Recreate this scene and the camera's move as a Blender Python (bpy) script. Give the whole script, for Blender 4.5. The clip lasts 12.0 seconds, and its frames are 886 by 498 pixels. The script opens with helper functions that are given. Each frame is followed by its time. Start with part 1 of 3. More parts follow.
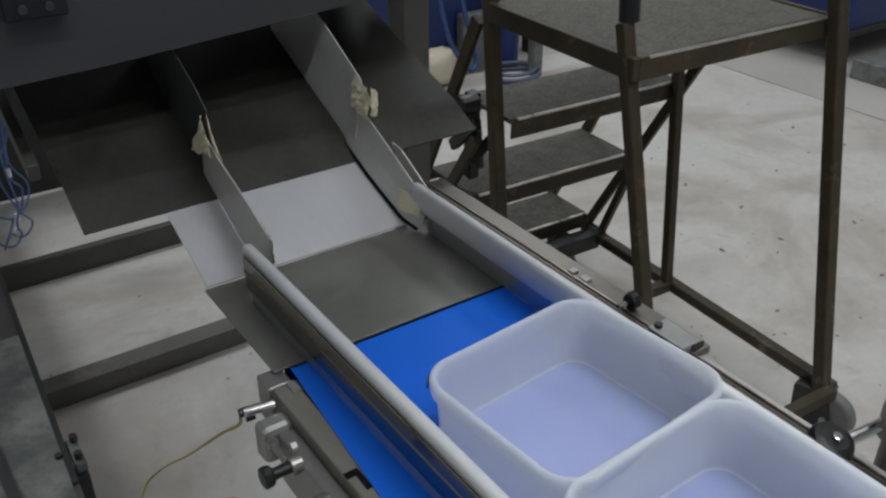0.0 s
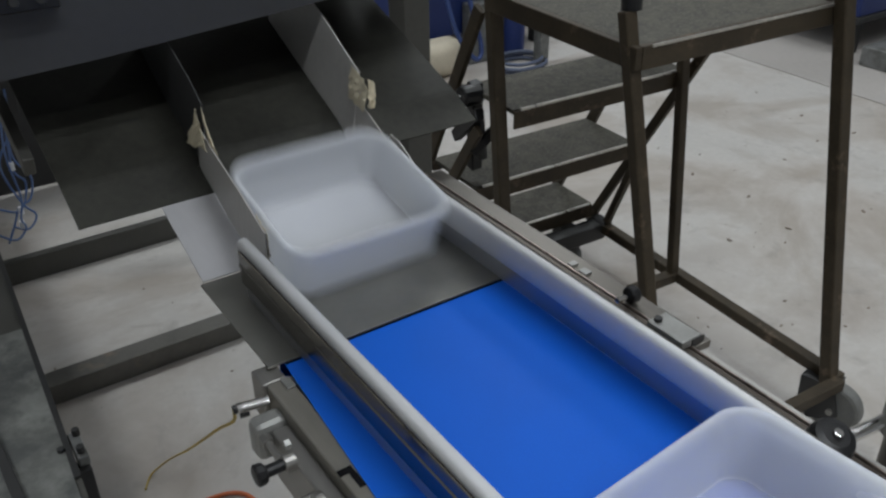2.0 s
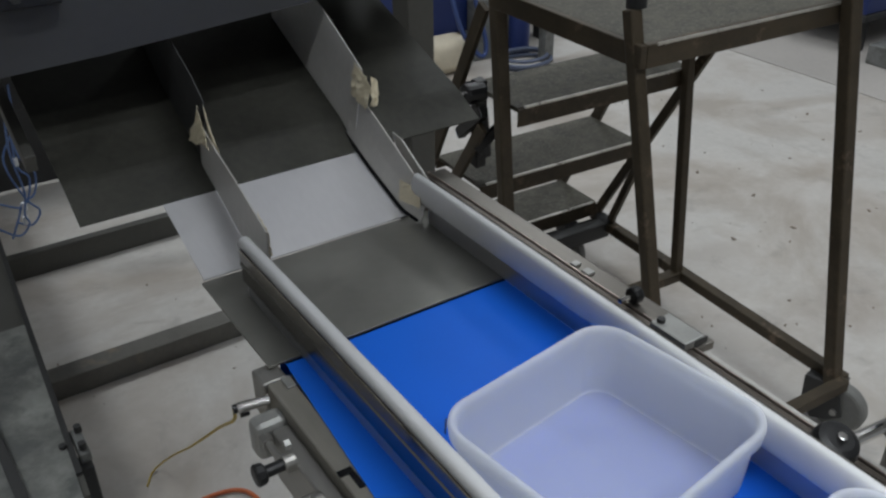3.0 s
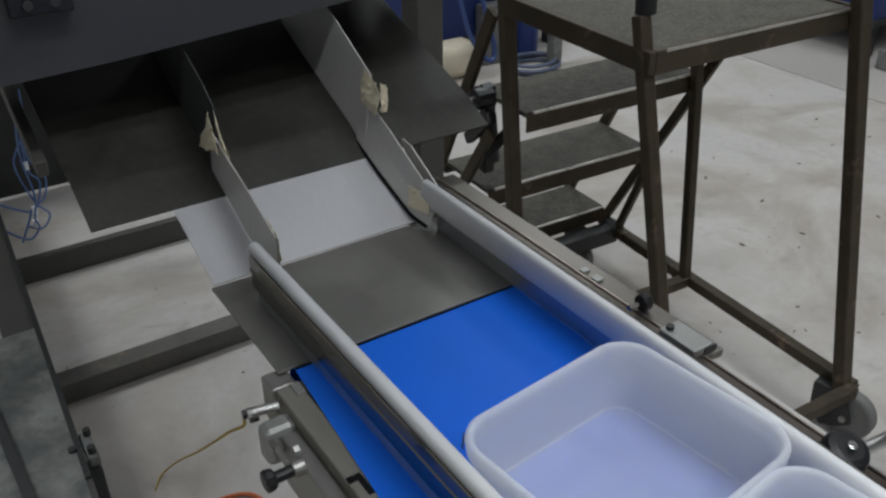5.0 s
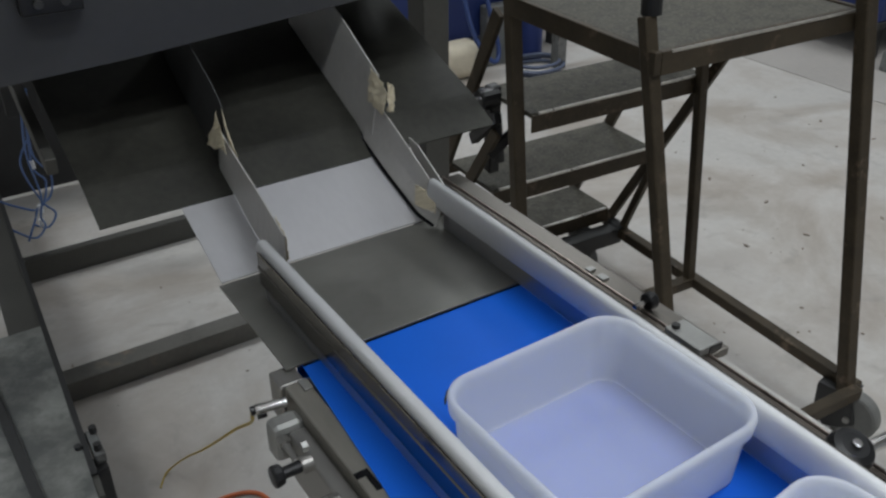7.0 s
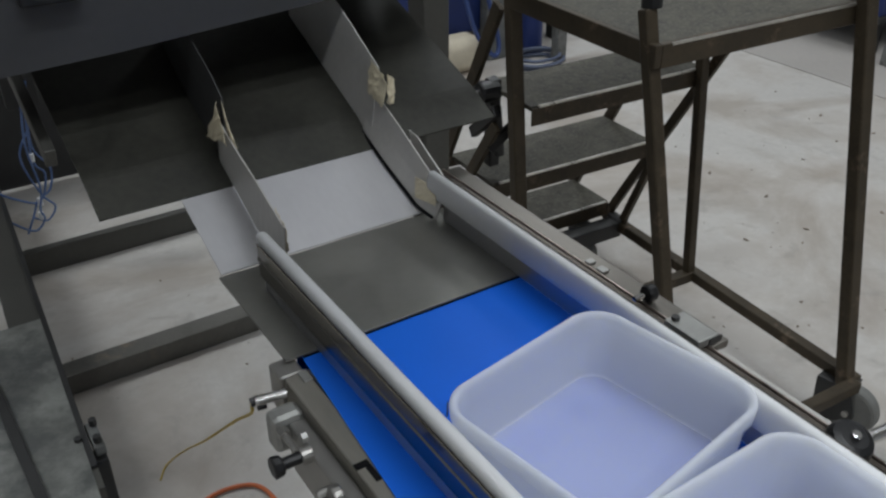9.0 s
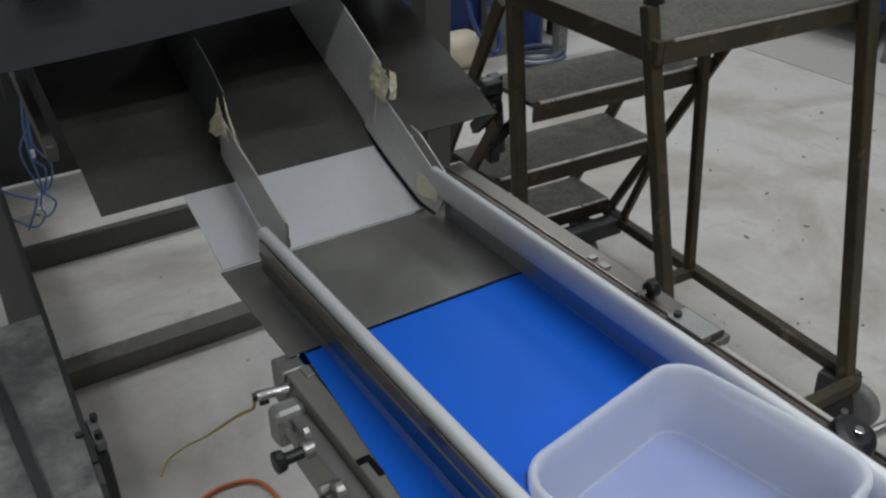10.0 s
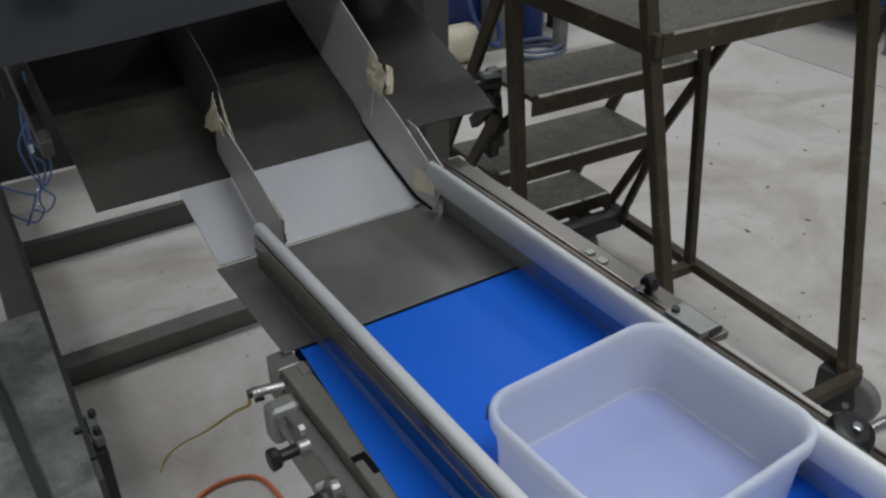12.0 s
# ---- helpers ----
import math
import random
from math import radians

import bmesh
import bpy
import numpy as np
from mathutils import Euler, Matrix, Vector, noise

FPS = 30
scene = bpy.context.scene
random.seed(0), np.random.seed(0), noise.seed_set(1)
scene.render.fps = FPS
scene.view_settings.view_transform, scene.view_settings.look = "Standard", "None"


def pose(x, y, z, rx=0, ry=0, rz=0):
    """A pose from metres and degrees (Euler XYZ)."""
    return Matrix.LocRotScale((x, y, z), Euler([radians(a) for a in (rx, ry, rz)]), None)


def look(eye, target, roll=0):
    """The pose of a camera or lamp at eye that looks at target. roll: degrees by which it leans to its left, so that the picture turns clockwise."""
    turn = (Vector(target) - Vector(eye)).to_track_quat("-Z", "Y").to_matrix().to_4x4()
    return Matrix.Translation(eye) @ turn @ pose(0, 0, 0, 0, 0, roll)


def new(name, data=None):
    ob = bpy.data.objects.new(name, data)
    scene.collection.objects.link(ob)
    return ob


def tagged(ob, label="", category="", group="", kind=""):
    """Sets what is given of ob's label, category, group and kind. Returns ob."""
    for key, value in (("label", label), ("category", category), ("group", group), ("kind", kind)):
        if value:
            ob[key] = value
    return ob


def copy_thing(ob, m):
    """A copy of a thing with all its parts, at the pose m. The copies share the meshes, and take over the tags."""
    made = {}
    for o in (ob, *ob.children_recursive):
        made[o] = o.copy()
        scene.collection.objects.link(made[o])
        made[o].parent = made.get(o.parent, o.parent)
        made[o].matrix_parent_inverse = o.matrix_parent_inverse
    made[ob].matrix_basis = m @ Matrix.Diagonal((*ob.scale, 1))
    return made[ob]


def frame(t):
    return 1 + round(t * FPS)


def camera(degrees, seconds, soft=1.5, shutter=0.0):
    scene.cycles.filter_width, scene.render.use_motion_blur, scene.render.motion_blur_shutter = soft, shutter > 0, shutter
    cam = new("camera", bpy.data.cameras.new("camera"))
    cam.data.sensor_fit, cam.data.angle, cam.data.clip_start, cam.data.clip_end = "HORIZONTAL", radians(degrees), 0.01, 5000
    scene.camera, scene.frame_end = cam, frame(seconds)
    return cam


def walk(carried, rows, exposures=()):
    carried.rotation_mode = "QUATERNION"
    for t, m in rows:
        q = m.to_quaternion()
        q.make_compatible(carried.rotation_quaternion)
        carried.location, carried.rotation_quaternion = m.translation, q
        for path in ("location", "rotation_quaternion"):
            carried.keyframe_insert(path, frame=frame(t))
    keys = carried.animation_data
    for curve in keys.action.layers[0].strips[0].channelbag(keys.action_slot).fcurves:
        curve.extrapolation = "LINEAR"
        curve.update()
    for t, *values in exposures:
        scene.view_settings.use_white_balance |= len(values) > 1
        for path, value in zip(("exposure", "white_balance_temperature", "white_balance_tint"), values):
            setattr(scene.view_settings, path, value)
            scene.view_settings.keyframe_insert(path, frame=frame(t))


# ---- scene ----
cam = camera(53.0, 12.0, soft=2.4, shutter=0.3)
PATH = [
    (0, (-0.295, -0.771, 1.396), (0.689, 0.656, 0.398), -0.0),
    (0.5, (-0.292, -0.77, 1.396), (0.689, 0.656, 0.392), 0.3),
    (1, (-0.287, -0.769, 1.393), (0.682, 0.658, 0.38), -0.0),
    (1.5, (-0.28, -0.77, 1.392), (0.684, 0.658, 0.376), -0.5),
    (2, (-0.274, -0.768, 1.393), (0.686, 0.662, 0.375), -0.6),
    (2.5, (-0.269, -0.766, 1.394), (0.683, 0.667, 0.374), -0.7),
    (3, (-0.268, -0.764, 1.393), (0.681, 0.667, 0.369), -0.5),
    (5, (-0.27, -0.763, 1.397), (0.668, 0.681, 0.38), -0.6),
    (5.5, (-0.273, -0.764, 1.396), (0.665, 0.682, 0.383), -0.7),
    (6, (-0.275, -0.764, 1.397), (0.659, 0.686, 0.386), -0.9),
    (6.5, (-0.277, -0.765, 1.398), (0.659, 0.687, 0.389), -0.7),
    (7, (-0.278, -0.766, 1.397), (0.656, 0.683, 0.382), -0.5),
    (9, (-0.279, -0.767, 1.394), (0.652, 0.676, 0.369), -0.4),
    (9.5, (-0.279, -0.765, 1.392), (0.651, 0.675, 0.363), -0.3),
    (10, (-0.282, -0.766, 1.392), (0.648, 0.674, 0.362), -0.3),
    (10.5, (-0.281, -0.767, 1.391), (0.647, 0.673, 0.358), -0.5),
    (11, (-0.28, -0.767, 1.39), (0.645, 0.674, 0.356), -0.6),
    (11.5, (-0.278, -0.766, 1.391), (0.648, 0.673, 0.356), -0.4),
    (12, (-0.273, -0.764, 1.39), (0.65, 0.673, 0.348), -0.5),
]
walk(cam, [(t, look(eye, aim, roll)) for t, eye, aim, roll in PATH])

# ---------------------------------------------------------------- light
world = bpy.data.worlds.new("hall_world")
scene.world = world
world.use_nodes = True
world.node_tree.nodes["Background"].inputs[0].default_value = (0.55, 0.6, 0.7, 1)
world.node_tree.nodes["Background"].inputs[1].default_value = 0.15
scene.view_settings.exposure = 0.0


# ---------------------------------------------------------------- helpers
def part(name, bm, material, parent=None, label="", smooth=False):
    me = bpy.data.meshes.new(name)
    bm.to_mesh(me)
    bm.free()
    if smooth:
        for p in me.polygons:
            p.use_smooth = True
    me.materials.append(material)
    ob = new(name, me)
    if parent is not None:
        ob.parent = parent
    if label:
        ob["label"] = label
    return ob


def empty(name, x=0, y=0, z=0, rz=0):
    ob = new(name)
    ob.empty_display_size = 0.05
    ob.matrix_basis = pose(x, y, z, 0, 0, rz)
    return ob


def add_box(bm, lo, hi, bevel=0.0, m=None, seg=2):
    r = bmesh.ops.create_cube(bm, size=1.0)
    vs = r["verts"]
    s = [hi[i] - lo[i] for i in range(3)]
    c = [(hi[i] + lo[i]) / 2 for i in range(3)]
    for v in vs:
        v.co = Vector((v.co.x * s[0] + c[0], v.co.y * s[1] + c[1], v.co.z * s[2] + c[2]))
    out = vs
    if bevel:
        es = list({e for v in vs for e in v.link_edges})
        r = bmesh.ops.bevel(bm, geom=es, offset=bevel, segments=seg, affect="EDGES", profile=0.5)
        out = list({v for f in r["faces"] for v in f.verts} | {v for v in vs if v.is_valid})
    if m is not None:
        bmesh.ops.transform(bm, matrix=m, verts=out)
    return bm


def box(lo, hi, bevel=0.0, m=None):
    return add_box(bmesh.new(), lo, hi, bevel, m)


def frame_along(a, b, up=(0, 0, 1)):
    a, b = Vector(a), Vector(b)
    d = (b - a).normalized()
    u = Vector(up)
    if abs(d.dot(u)) > 0.98:
        u = Vector((0, 1, 0))
    s = d.cross(u).normalized()
    w = s.cross(d)
    m = Matrix((s, w, d)).transposed().to_4x4()
    m.translation = a
    return m, (b - a).length


def add_bar(bm, a, b, w, h, bevel=0.002, up=(0, 0, 1)):
    """Square bar from a to b: w across, h along up."""
    m, n = frame_along(a, b, up)
    return add_box(bm, (-w / 2, -h / 2, 0), (w / 2, h / 2, n), bevel, m)


def bar(a, b, w, h, bevel=0.002, up=(0, 0, 1)):
    return add_bar(bmesh.new(), a, b, w, h, bevel, up)


def add_rod(bm, a, b, r, seg=20, r2=None, bevel=0.0):
    m, n = frame_along(a, b)
    q = bmesh.ops.create_cone(bm, cap_ends=True, segments=seg, radius1=r, radius2=r if r2 is None else r2, depth=n)
    vs = q["verts"]
    bmesh.ops.translate(bm, vec=(0, 0, n / 2), verts=vs)
    if bevel:
        es = [e for e in {e for v in vs for e in v.link_edges} if abs((e.verts[0].co - e.verts[1].co).z) < 1e-6]
        q = bmesh.ops.bevel(bm, geom=es, offset=bevel, segments=2, affect="EDGES", profile=0.5)
        vs = list({v for f in q["faces"] for v in f.verts} | {v for v in vs if v.is_valid})
    bmesh.ops.transform(bm, matrix=m, verts=vs)
    return bm


def rod(a, b, r, seg=20, r2=None, bevel=0.0):
    return add_rod(bmesh.new(), a, b, r, seg, r2, bevel)


def hose(pts, r, seg=8, steps=10):
    """A swept tube through the points (Catmull-Rom)."""
    P = [Vector(p) for p in pts]
    P = [2 * P[0] - P[1]] + P + [2 * P[-1] - P[-2]]
    line = []
    for i in range(1, len(P) - 2):
        for k in range(steps):
            t = k / steps
            a, b, c, d = P[i - 1], P[i], P[i + 1], P[i + 2]
            line.append(0.5 * ((2 * b) + (c - a) * t + (2 * a - 5 * b + 4 * c - d) * t * t + (3 * b - a - 3 * c + d) * t ** 3))
    line.append(P[-2])
    bm = bmesh.new()
    rings = []
    side = Vector((0.3, 0.5, 0.81)).normalized()
    for i, p in enumerate(line):
        d = (line[min(i + 1, len(line) - 1)] - line[max(i - 1, 0)]).normalized()
        s = (side - d * side.dot(d)).normalized()
        side = s
        w = d.cross(s)
        rings.append([bm.verts.new(p + (s * math.cos(2 * math.pi * k / seg) + w * math.sin(2 * math.pi * k / seg)) * r) for k in range(seg)])
    for a, b in zip(rings, rings[1:]):
        for k in range(seg):
            bm.faces.new((a[k], a[(k + 1) % seg], b[(k + 1) % seg], b[k]))
    bm.faces.new(rings[0][::-1])
    bm.faces.new(rings[-1])
    return bm


def prism(outline, depth, axis, toe=0.0):
    """A flat plate: outline of 2D points, drawn out along axis ('x', 'y' or 'z') by depth = (from, to)."""
    bm = bmesh.new()
    def at(p, d):
        if axis == "x":
            return (d + toe * (p[0] - 0.2), p[0], p[1])
        if axis == "y":
            return (p[0], d, p[1])
        return (p[0], p[1], d)
    a = [bm.verts.new(at(p, depth[0])) for p in outline]
    b = [bm.verts.new(at(p, depth[1])) for p in outline]
    bm.faces.new(a[::-1])
    bm.faces.new(b)
    n = len(a)
    for i in range(n):
        bm.faces.new((a[i], a[(i + 1) % n], b[(i + 1) % n], b[i]))
    bmesh.ops.recalc_face_normals(bm, faces=bm.faces)
    return bm


# ---------------------------------------------------------------- materials
def material(name, color, rough=0.5, metal=0.0, var=0.15, scale=12.0, stretch=(1, 1, 1), fine=120.0, bump=0.05, wear=None, wear_at=0.6,
             rough_var=0.1, ior=1.45, wear_scale=3.0):
    m = bpy.data.materials.new(name)
    m.use_nodes = True
    nt = m.node_tree
    b = nt.nodes["Principled BSDF"]
    b.inputs["Metallic"].default_value = metal
    b.inputs["IOR"].default_value = ior
    tc = nt.nodes.new("ShaderNodeTexCoord")
    mp = nt.nodes.new("ShaderNodeMapping")
    mp.inputs["Scale"].default_value = stretch
    nt.links.new(tc.outputs["Object"], mp.inputs["Vector"])
    n1 = nt.nodes.new("ShaderNodeTexNoise")
    n1.inputs["Scale"].default_value = scale
    n1.inputs["Detail"].default_value = 5
    n2 = nt.nodes.new("ShaderNodeTexNoise")
    n2.inputs["Scale"].default_value = fine
    n2.inputs["Detail"].default_value = 3
    for n in (n1, n2):
        nt.links.new(mp.outputs[0], n.inputs["Vector"])
    mix = nt.nodes.new("ShaderNodeMath")
    mix.operation = "MULTIPLY_ADD"
    nt.links.new(n2.outputs["Fac"], mix.inputs[0])
    mix.inputs[1].default_value = 0.45
    nt.links.new(n1.outputs["Fac"], mix.inputs[2])
    ramp = nt.nodes.new("ShaderNodeValToRGB")
    ramp.color_ramp.elements[0].position = 0.45
    ramp.color_ramp.elements[1].position = 1.0
    c = Vector(color[:3])
    ramp.color_ramp.elements[0].color = (*(c * (1 - var)), 1)
    ramp.color_ramp.elements[1].color = (*[min(1, k) for k in c * (1 + var)], 1)
    nt.links.new(mix.outputs[0], ramp.inputs[0])
    col = ramp.outputs[0]
    if wear is not None:
        n3 = nt.nodes.new("ShaderNodeTexNoise")
        n3.inputs["Scale"].default_value = wear_scale
        n3.inputs["Detail"].default_value = 8
        n3.inputs["Roughness"].default_value = 0.65
        nt.links.new(tc.outputs["Object"], n3.inputs["Vector"])
        r3 = nt.nodes.new("ShaderNodeValToRGB")
        r3.color_ramp.elements[0].position = wear_at
        r3.color_ramp.elements[1].position = min(1, wear_at + 0.12)
        nt.links.new(n3.outputs["Fac"], r3.inputs[0])
        mx = nt.nodes.new("ShaderNodeMix")
        mx.data_type = "RGBA"
        nt.links.new(r3.outputs[0], mx.inputs["Factor"])
        nt.links.new(col, mx.inputs[6])
        mx.inputs[7].default_value = (*wear, 1)
        col = mx.outputs[2]
    nt.links.new(col, b.inputs["Base Color"])
    rr = nt.nodes.new("ShaderNodeMapRange")
    rr.inputs["From Min"].default_value = 0.3
    rr.inputs["From Max"].default_value = 1.1
    rr.inputs["To Min"].default_value = max(0.03, rough - rough_var)
    rr.inputs["To Max"].default_value = min(1, rough + rough_var)
    nt.links.new(mix.outputs[0], rr.inputs["Value"])
    nt.links.new(rr.outputs[0], b.inputs["Roughness"])
    if bump:
        bp = nt.nodes.new("ShaderNodeBump")
        bp.inputs["Strength"].default_value = bump
        bp.inputs["Distance"].default_value = 0.002
        nt.links.new(mix.outputs[0], bp.inputs["Height"])
        nt.links.new(bp.outputs[0], b.inputs["Normal"])
    return m


def plastic_tub_material(name, clear):
    m = material(name, (0.94, 0.955, 0.985), 0.34, var=0.015, scale=8, fine=60, bump=0.02)
    nt = m.node_tree
    b = nt.nodes["Principled BSDF"]
    out = nt.nodes["Material Output"]
    tl = nt.nodes.new("ShaderNodeBsdfTranslucent")
    tl.inputs[0].default_value = (0.92, 0.95, 1.0, 1)
    tr = nt.nodes.new("ShaderNodeBsdfTransparent")
    tr.inputs[0].default_value = (1, 1, 1, 1)
    a = nt.nodes.new("ShaderNodeMixShader")
    a.inputs[0].default_value = 0.4
    c = nt.nodes.new("ShaderNodeMixShader")
    c.inputs[0].default_value = clear
    nt.links.new(b.outputs[0], a.inputs[1])
    nt.links.new(tl.outputs[0], a.inputs[2])
    nt.links.new(a.outputs[0], c.inputs[1])
    nt.links.new(tr.outputs[0], c.inputs[2])
    nt.links.new(c.outputs[0], out.inputs[0])
    return m


def glow(name, color, strength):
    m = bpy.data.materials.new(name)
    m.use_nodes = True
    nt = m.node_tree
    e = nt.nodes.new("ShaderNodeEmission")
    e.inputs[0].default_value = (*color, 1)
    e.inputs[1].default_value = strength
    nt.links.new(e.outputs[0], nt.nodes["Material Output"].inputs[0])
    return m


M_FLOOR = material("screed_floor", (0.54, 0.52, 0.49), 0.5, var=0.14, scale=2.2, fine=45, bump=0.06, wear=(0.485, 0.455, 0.42), wear_at=0.46, rough_var=0.18, wear_scale=2.2)
def stain(m, color, at, scale, strength):
    """A second, broader layer of stains over a material's colour."""
    nt = m.node_tree
    b = nt.nodes["Principled BSDF"]
    tc = nt.nodes.new("ShaderNodeTexCoord")
    n = nt.nodes.new("ShaderNodeTexNoise")
    n.inputs["Scale"].default_value = scale
    n.inputs["Detail"].default_value = 6
    n.inputs["Roughness"].default_value = 0.6
    n.inputs["Distortion"].default_value = 0.6
    nt.links.new(tc.outputs["Object"], n.inputs["Vector"])
    r = nt.nodes.new("ShaderNodeMapRange")
    r.inputs["From Min"].default_value = at
    r.inputs["From Max"].default_value = at + 0.16
    r.inputs["To Max"].default_value = strength
    nt.links.new(n.outputs["Fac"], r.inputs["Value"])
    mx = nt.nodes.new("ShaderNodeMix")
    mx.data_type = "RGBA"
    nt.links.new(r.outputs[0], mx.inputs["Factor"])
    nt.links.new(b.inputs["Base Color"].links[0].from_socket, mx.inputs[6])
    mx.inputs[7].default_value = (*color, 1)
    nt.links.new(mx.outputs[2], b.inputs["Base Color"])


stain(M_FLOOR, (0.31, 0.26, 0.21), 0.46, 1.7, 0.6)
stain(M_FLOOR, (0.28, 0.26, 0.24), 0.58, 8.0, 0.5)
M_WALL = material("hall_wall", (0.45, 0.46, 0.47), 0.8, var=0.06, scale=2, fine=40)
M_ROOF = material("hall_ceiling_paint", (0.6, 0.6, 0.6), 0.8, var=0.05, scale=2)
M_PLATE = material("dull_steel_plate", (0.27, 0.265, 0.245), 0.5, 0.85, var=0.12, scale=9, fine=90, stretch=(1, 1, 1), bump=0.03, rough_var=0.12)
M_CHUTE = material("satin_stainless", (0.56, 0.555, 0.57), 0.36, 0.75, var=0.06, scale=10, fine=140, stretch=(1, 0.15, 1), bump=0.02)
# base colour also holds the hood's shade; the wide variation is smears
M_SHEET = material("shade_darkened_steel_sheet", (0.029, 0.0285, 0.023), 0.5, 0.35, var=0.55, scale=6, fine=80, bump=0.03, rough_var=0.12)
M_GUIDE = material("guide_sheet_metal", (0.50, 0.485, 0.46), 0.42, 0.3, var=0.12, scale=8, fine=100, bump=0.02)
M_STEEL = material("frame_steel", (0.36, 0.35, 0.33), 0.42, 0.85, var=0.15, scale=14, fine=150, stretch=(1, 0.2, 1), bump=0.03)
M_STEELB = material("cast_clamp_metal", (0.33, 0.33, 0.315), 0.45, 0.6, var=0.12, scale=30, fine=200, bump=0.05)
M_BRIGHT = material("polished_steel", (0.72, 0.71, 0.69), 0.16, 1.0, var=0.05, scale=14, fine=100, bump=0.0, rough_var=0.05)
M_STRIP = material("brushed_guide_steel", (0.56, 0.56, 0.58), 0.30, 1.0, var=0.06, scale=14, fine=100, stretch=(1, 0.1, 1), bump=0.0, rough_var=0.04)
grain = M_STRIP.node_tree.nodes.new("ShaderNodeCombineXYZ")  # brushed lengthwise
grain.inputs[2].default_value = 1.0
M_STRIP.node_tree.nodes["Principled BSDF"].inputs["Anisotropic"].default_value = 1.0
M_STRIP.node_tree.links.new(grain.outputs[0], M_STRIP.node_tree.nodes["Principled BSDF"].inputs["Tangent"])
M_CHANNEL = material("channel_steel", (0.25, 0.235, 0.21), 0.20, 1.0, var=0.1, scale=14, fine=100, stretch=(1, 0.1, 1), bump=0.01, rough_var=0.06)
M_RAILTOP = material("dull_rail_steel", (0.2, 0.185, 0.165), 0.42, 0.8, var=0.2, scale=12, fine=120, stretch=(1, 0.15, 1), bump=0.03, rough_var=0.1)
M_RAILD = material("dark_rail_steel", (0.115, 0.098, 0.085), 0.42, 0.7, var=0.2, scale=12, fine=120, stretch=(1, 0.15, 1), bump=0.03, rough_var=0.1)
# pale warm base colour paints the rail edge's highlight; darker patches are wear
M_EDGE = material("worn_highlight_edge", (0.5, 0.43, 0.38), 0.34, 0.9, var=0.4, scale=22, fine=90, stretch=(1, 0.3, 1), bump=0.03, wear=(0.2, 0.17, 0.15), wear_at=0.5, wear_scale=16)
M_RAILL = material("side_rail_steel", (0.27, 0.255, 0.225), 0.5, 0.55, var=0.2, scale=14, fine=120, stretch=(1, 0.2, 1), bump=0.04)
M_BELT = material("blue_belt", (0.010, 0.122, 0.63), 0.5, var=0.08, scale=5, fine=400, bump=0.03, rough_var=0.08, ior=1.25)
M_CAP = material("white_guide_plastic", (0.9, 0.905, 0.915), 0.35, var=0.03, scale=10, bump=0.0)
M_TUB = plastic_tub_material("milky_plastic", 0.31)
M_TUBBASE = plastic_tub_material("thin_milky_plastic", 0.6)
M_LADDER = material("worn_brown_paint", (0.060, 0.046, 0.029), 0.5, 0.3, var=0.35, scale=14, fine=120, bump=0.08, wear=(0.17, 0.125, 0.085), wear_at=0.58, wear_scale=16)
M_TREAD = material("worn_tread", (0.072, 0.067, 0.053), 0.62, 0.2, var=0.6, scale=30, fine=220, bump=0.5, wear=(0.125, 0.118, 0.095), wear_at=0.5, wear_scale=110)
M_NOSE = material("bare_tread_edge", (0.6, 0.58, 0.53), 0.3, 0.9, var=0.2, scale=20, bump=0.05)
M_MACHINE = material("grey_machine_paint", (0.049, 0.050, 0.054), 0.45, var=0.14, scale=3, fine=60, bump=0.02)
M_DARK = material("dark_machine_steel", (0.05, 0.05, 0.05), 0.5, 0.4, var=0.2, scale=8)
M_BASE = material("base_frame_steel", (0.16, 0.155, 0.14), 0.5, 0.5, var=0.2, scale=8, fine=80, wear=(0.30, 0.24, 0.17), wear_at=0.53, wear_scale=5)
M_POST = material("machine_post_paint", (0.09, 0.088, 0.08), 0.5, 0.3, var=0.15, scale=6)
M_RAILG = material("grey_rail_steel", (0.22, 0.225, 0.22), 0.5, 0.35, var=0.25, scale=7, fine=60, wear=(0.13, 0.13, 0.12), wear_at=0.48, wear_scale=7)
M_STAINED = material("stained_pale_steel", (0.21, 0.215, 0.20), 0.5, 0.2, var=0.5, scale=9, fine=60, wear=(0.115, 0.12, 0.115), wear_at=0.48, wear_scale=6)
M_TAPE = material("masking_tape", (0.62, 0.55, 0.4), 0.6, var=0.1, scale=30, fine=200, bump=0.15)
M_BLACK = material("black_plastic", (0.012, 0.012, 0.013), 0.35, var=0.2, scale=30, bump=0.02)
M_MATT = material("matt_black_gaps", (0.008, 0.008, 0.009), 0.95, var=0.2, scale=30, bump=0.0, ior=1.2, rough_var=0.04)
M_RUBBER = material("grey_rubber", (0.17, 0.17, 0.16), 0.6, var=0.15, scale=20)
M_BLUE = material("blue_paint", (0.015, 0.030, 0.125), 0.4, var=0.15, scale=4)
M_HOSE = material("blue_hose", (0.12, 0.2, 0.42), 0.3, var=0.1, scale=20, bump=0.0)
M_HOSEG = material("grey_blue_hose", (0.1, 0.12, 0.18), 0.4, var=0.1, scale=20, bump=0.0)
M_HOSED = material("dark_blue_hose", (0.04, 0.07, 0.2), 0.4, var=0.1, scale=20, bump=0.0)
M_YELLOW = material("yellow_cable", (0.45, 0.32, 0.05), 0.45, var=0.1, scale=20, bump=0.0)
M_ORANGE = material("orange_cable", (0.6, 0.16, 0.06), 0.45, var=0.1, scale=20, bump=0.0)
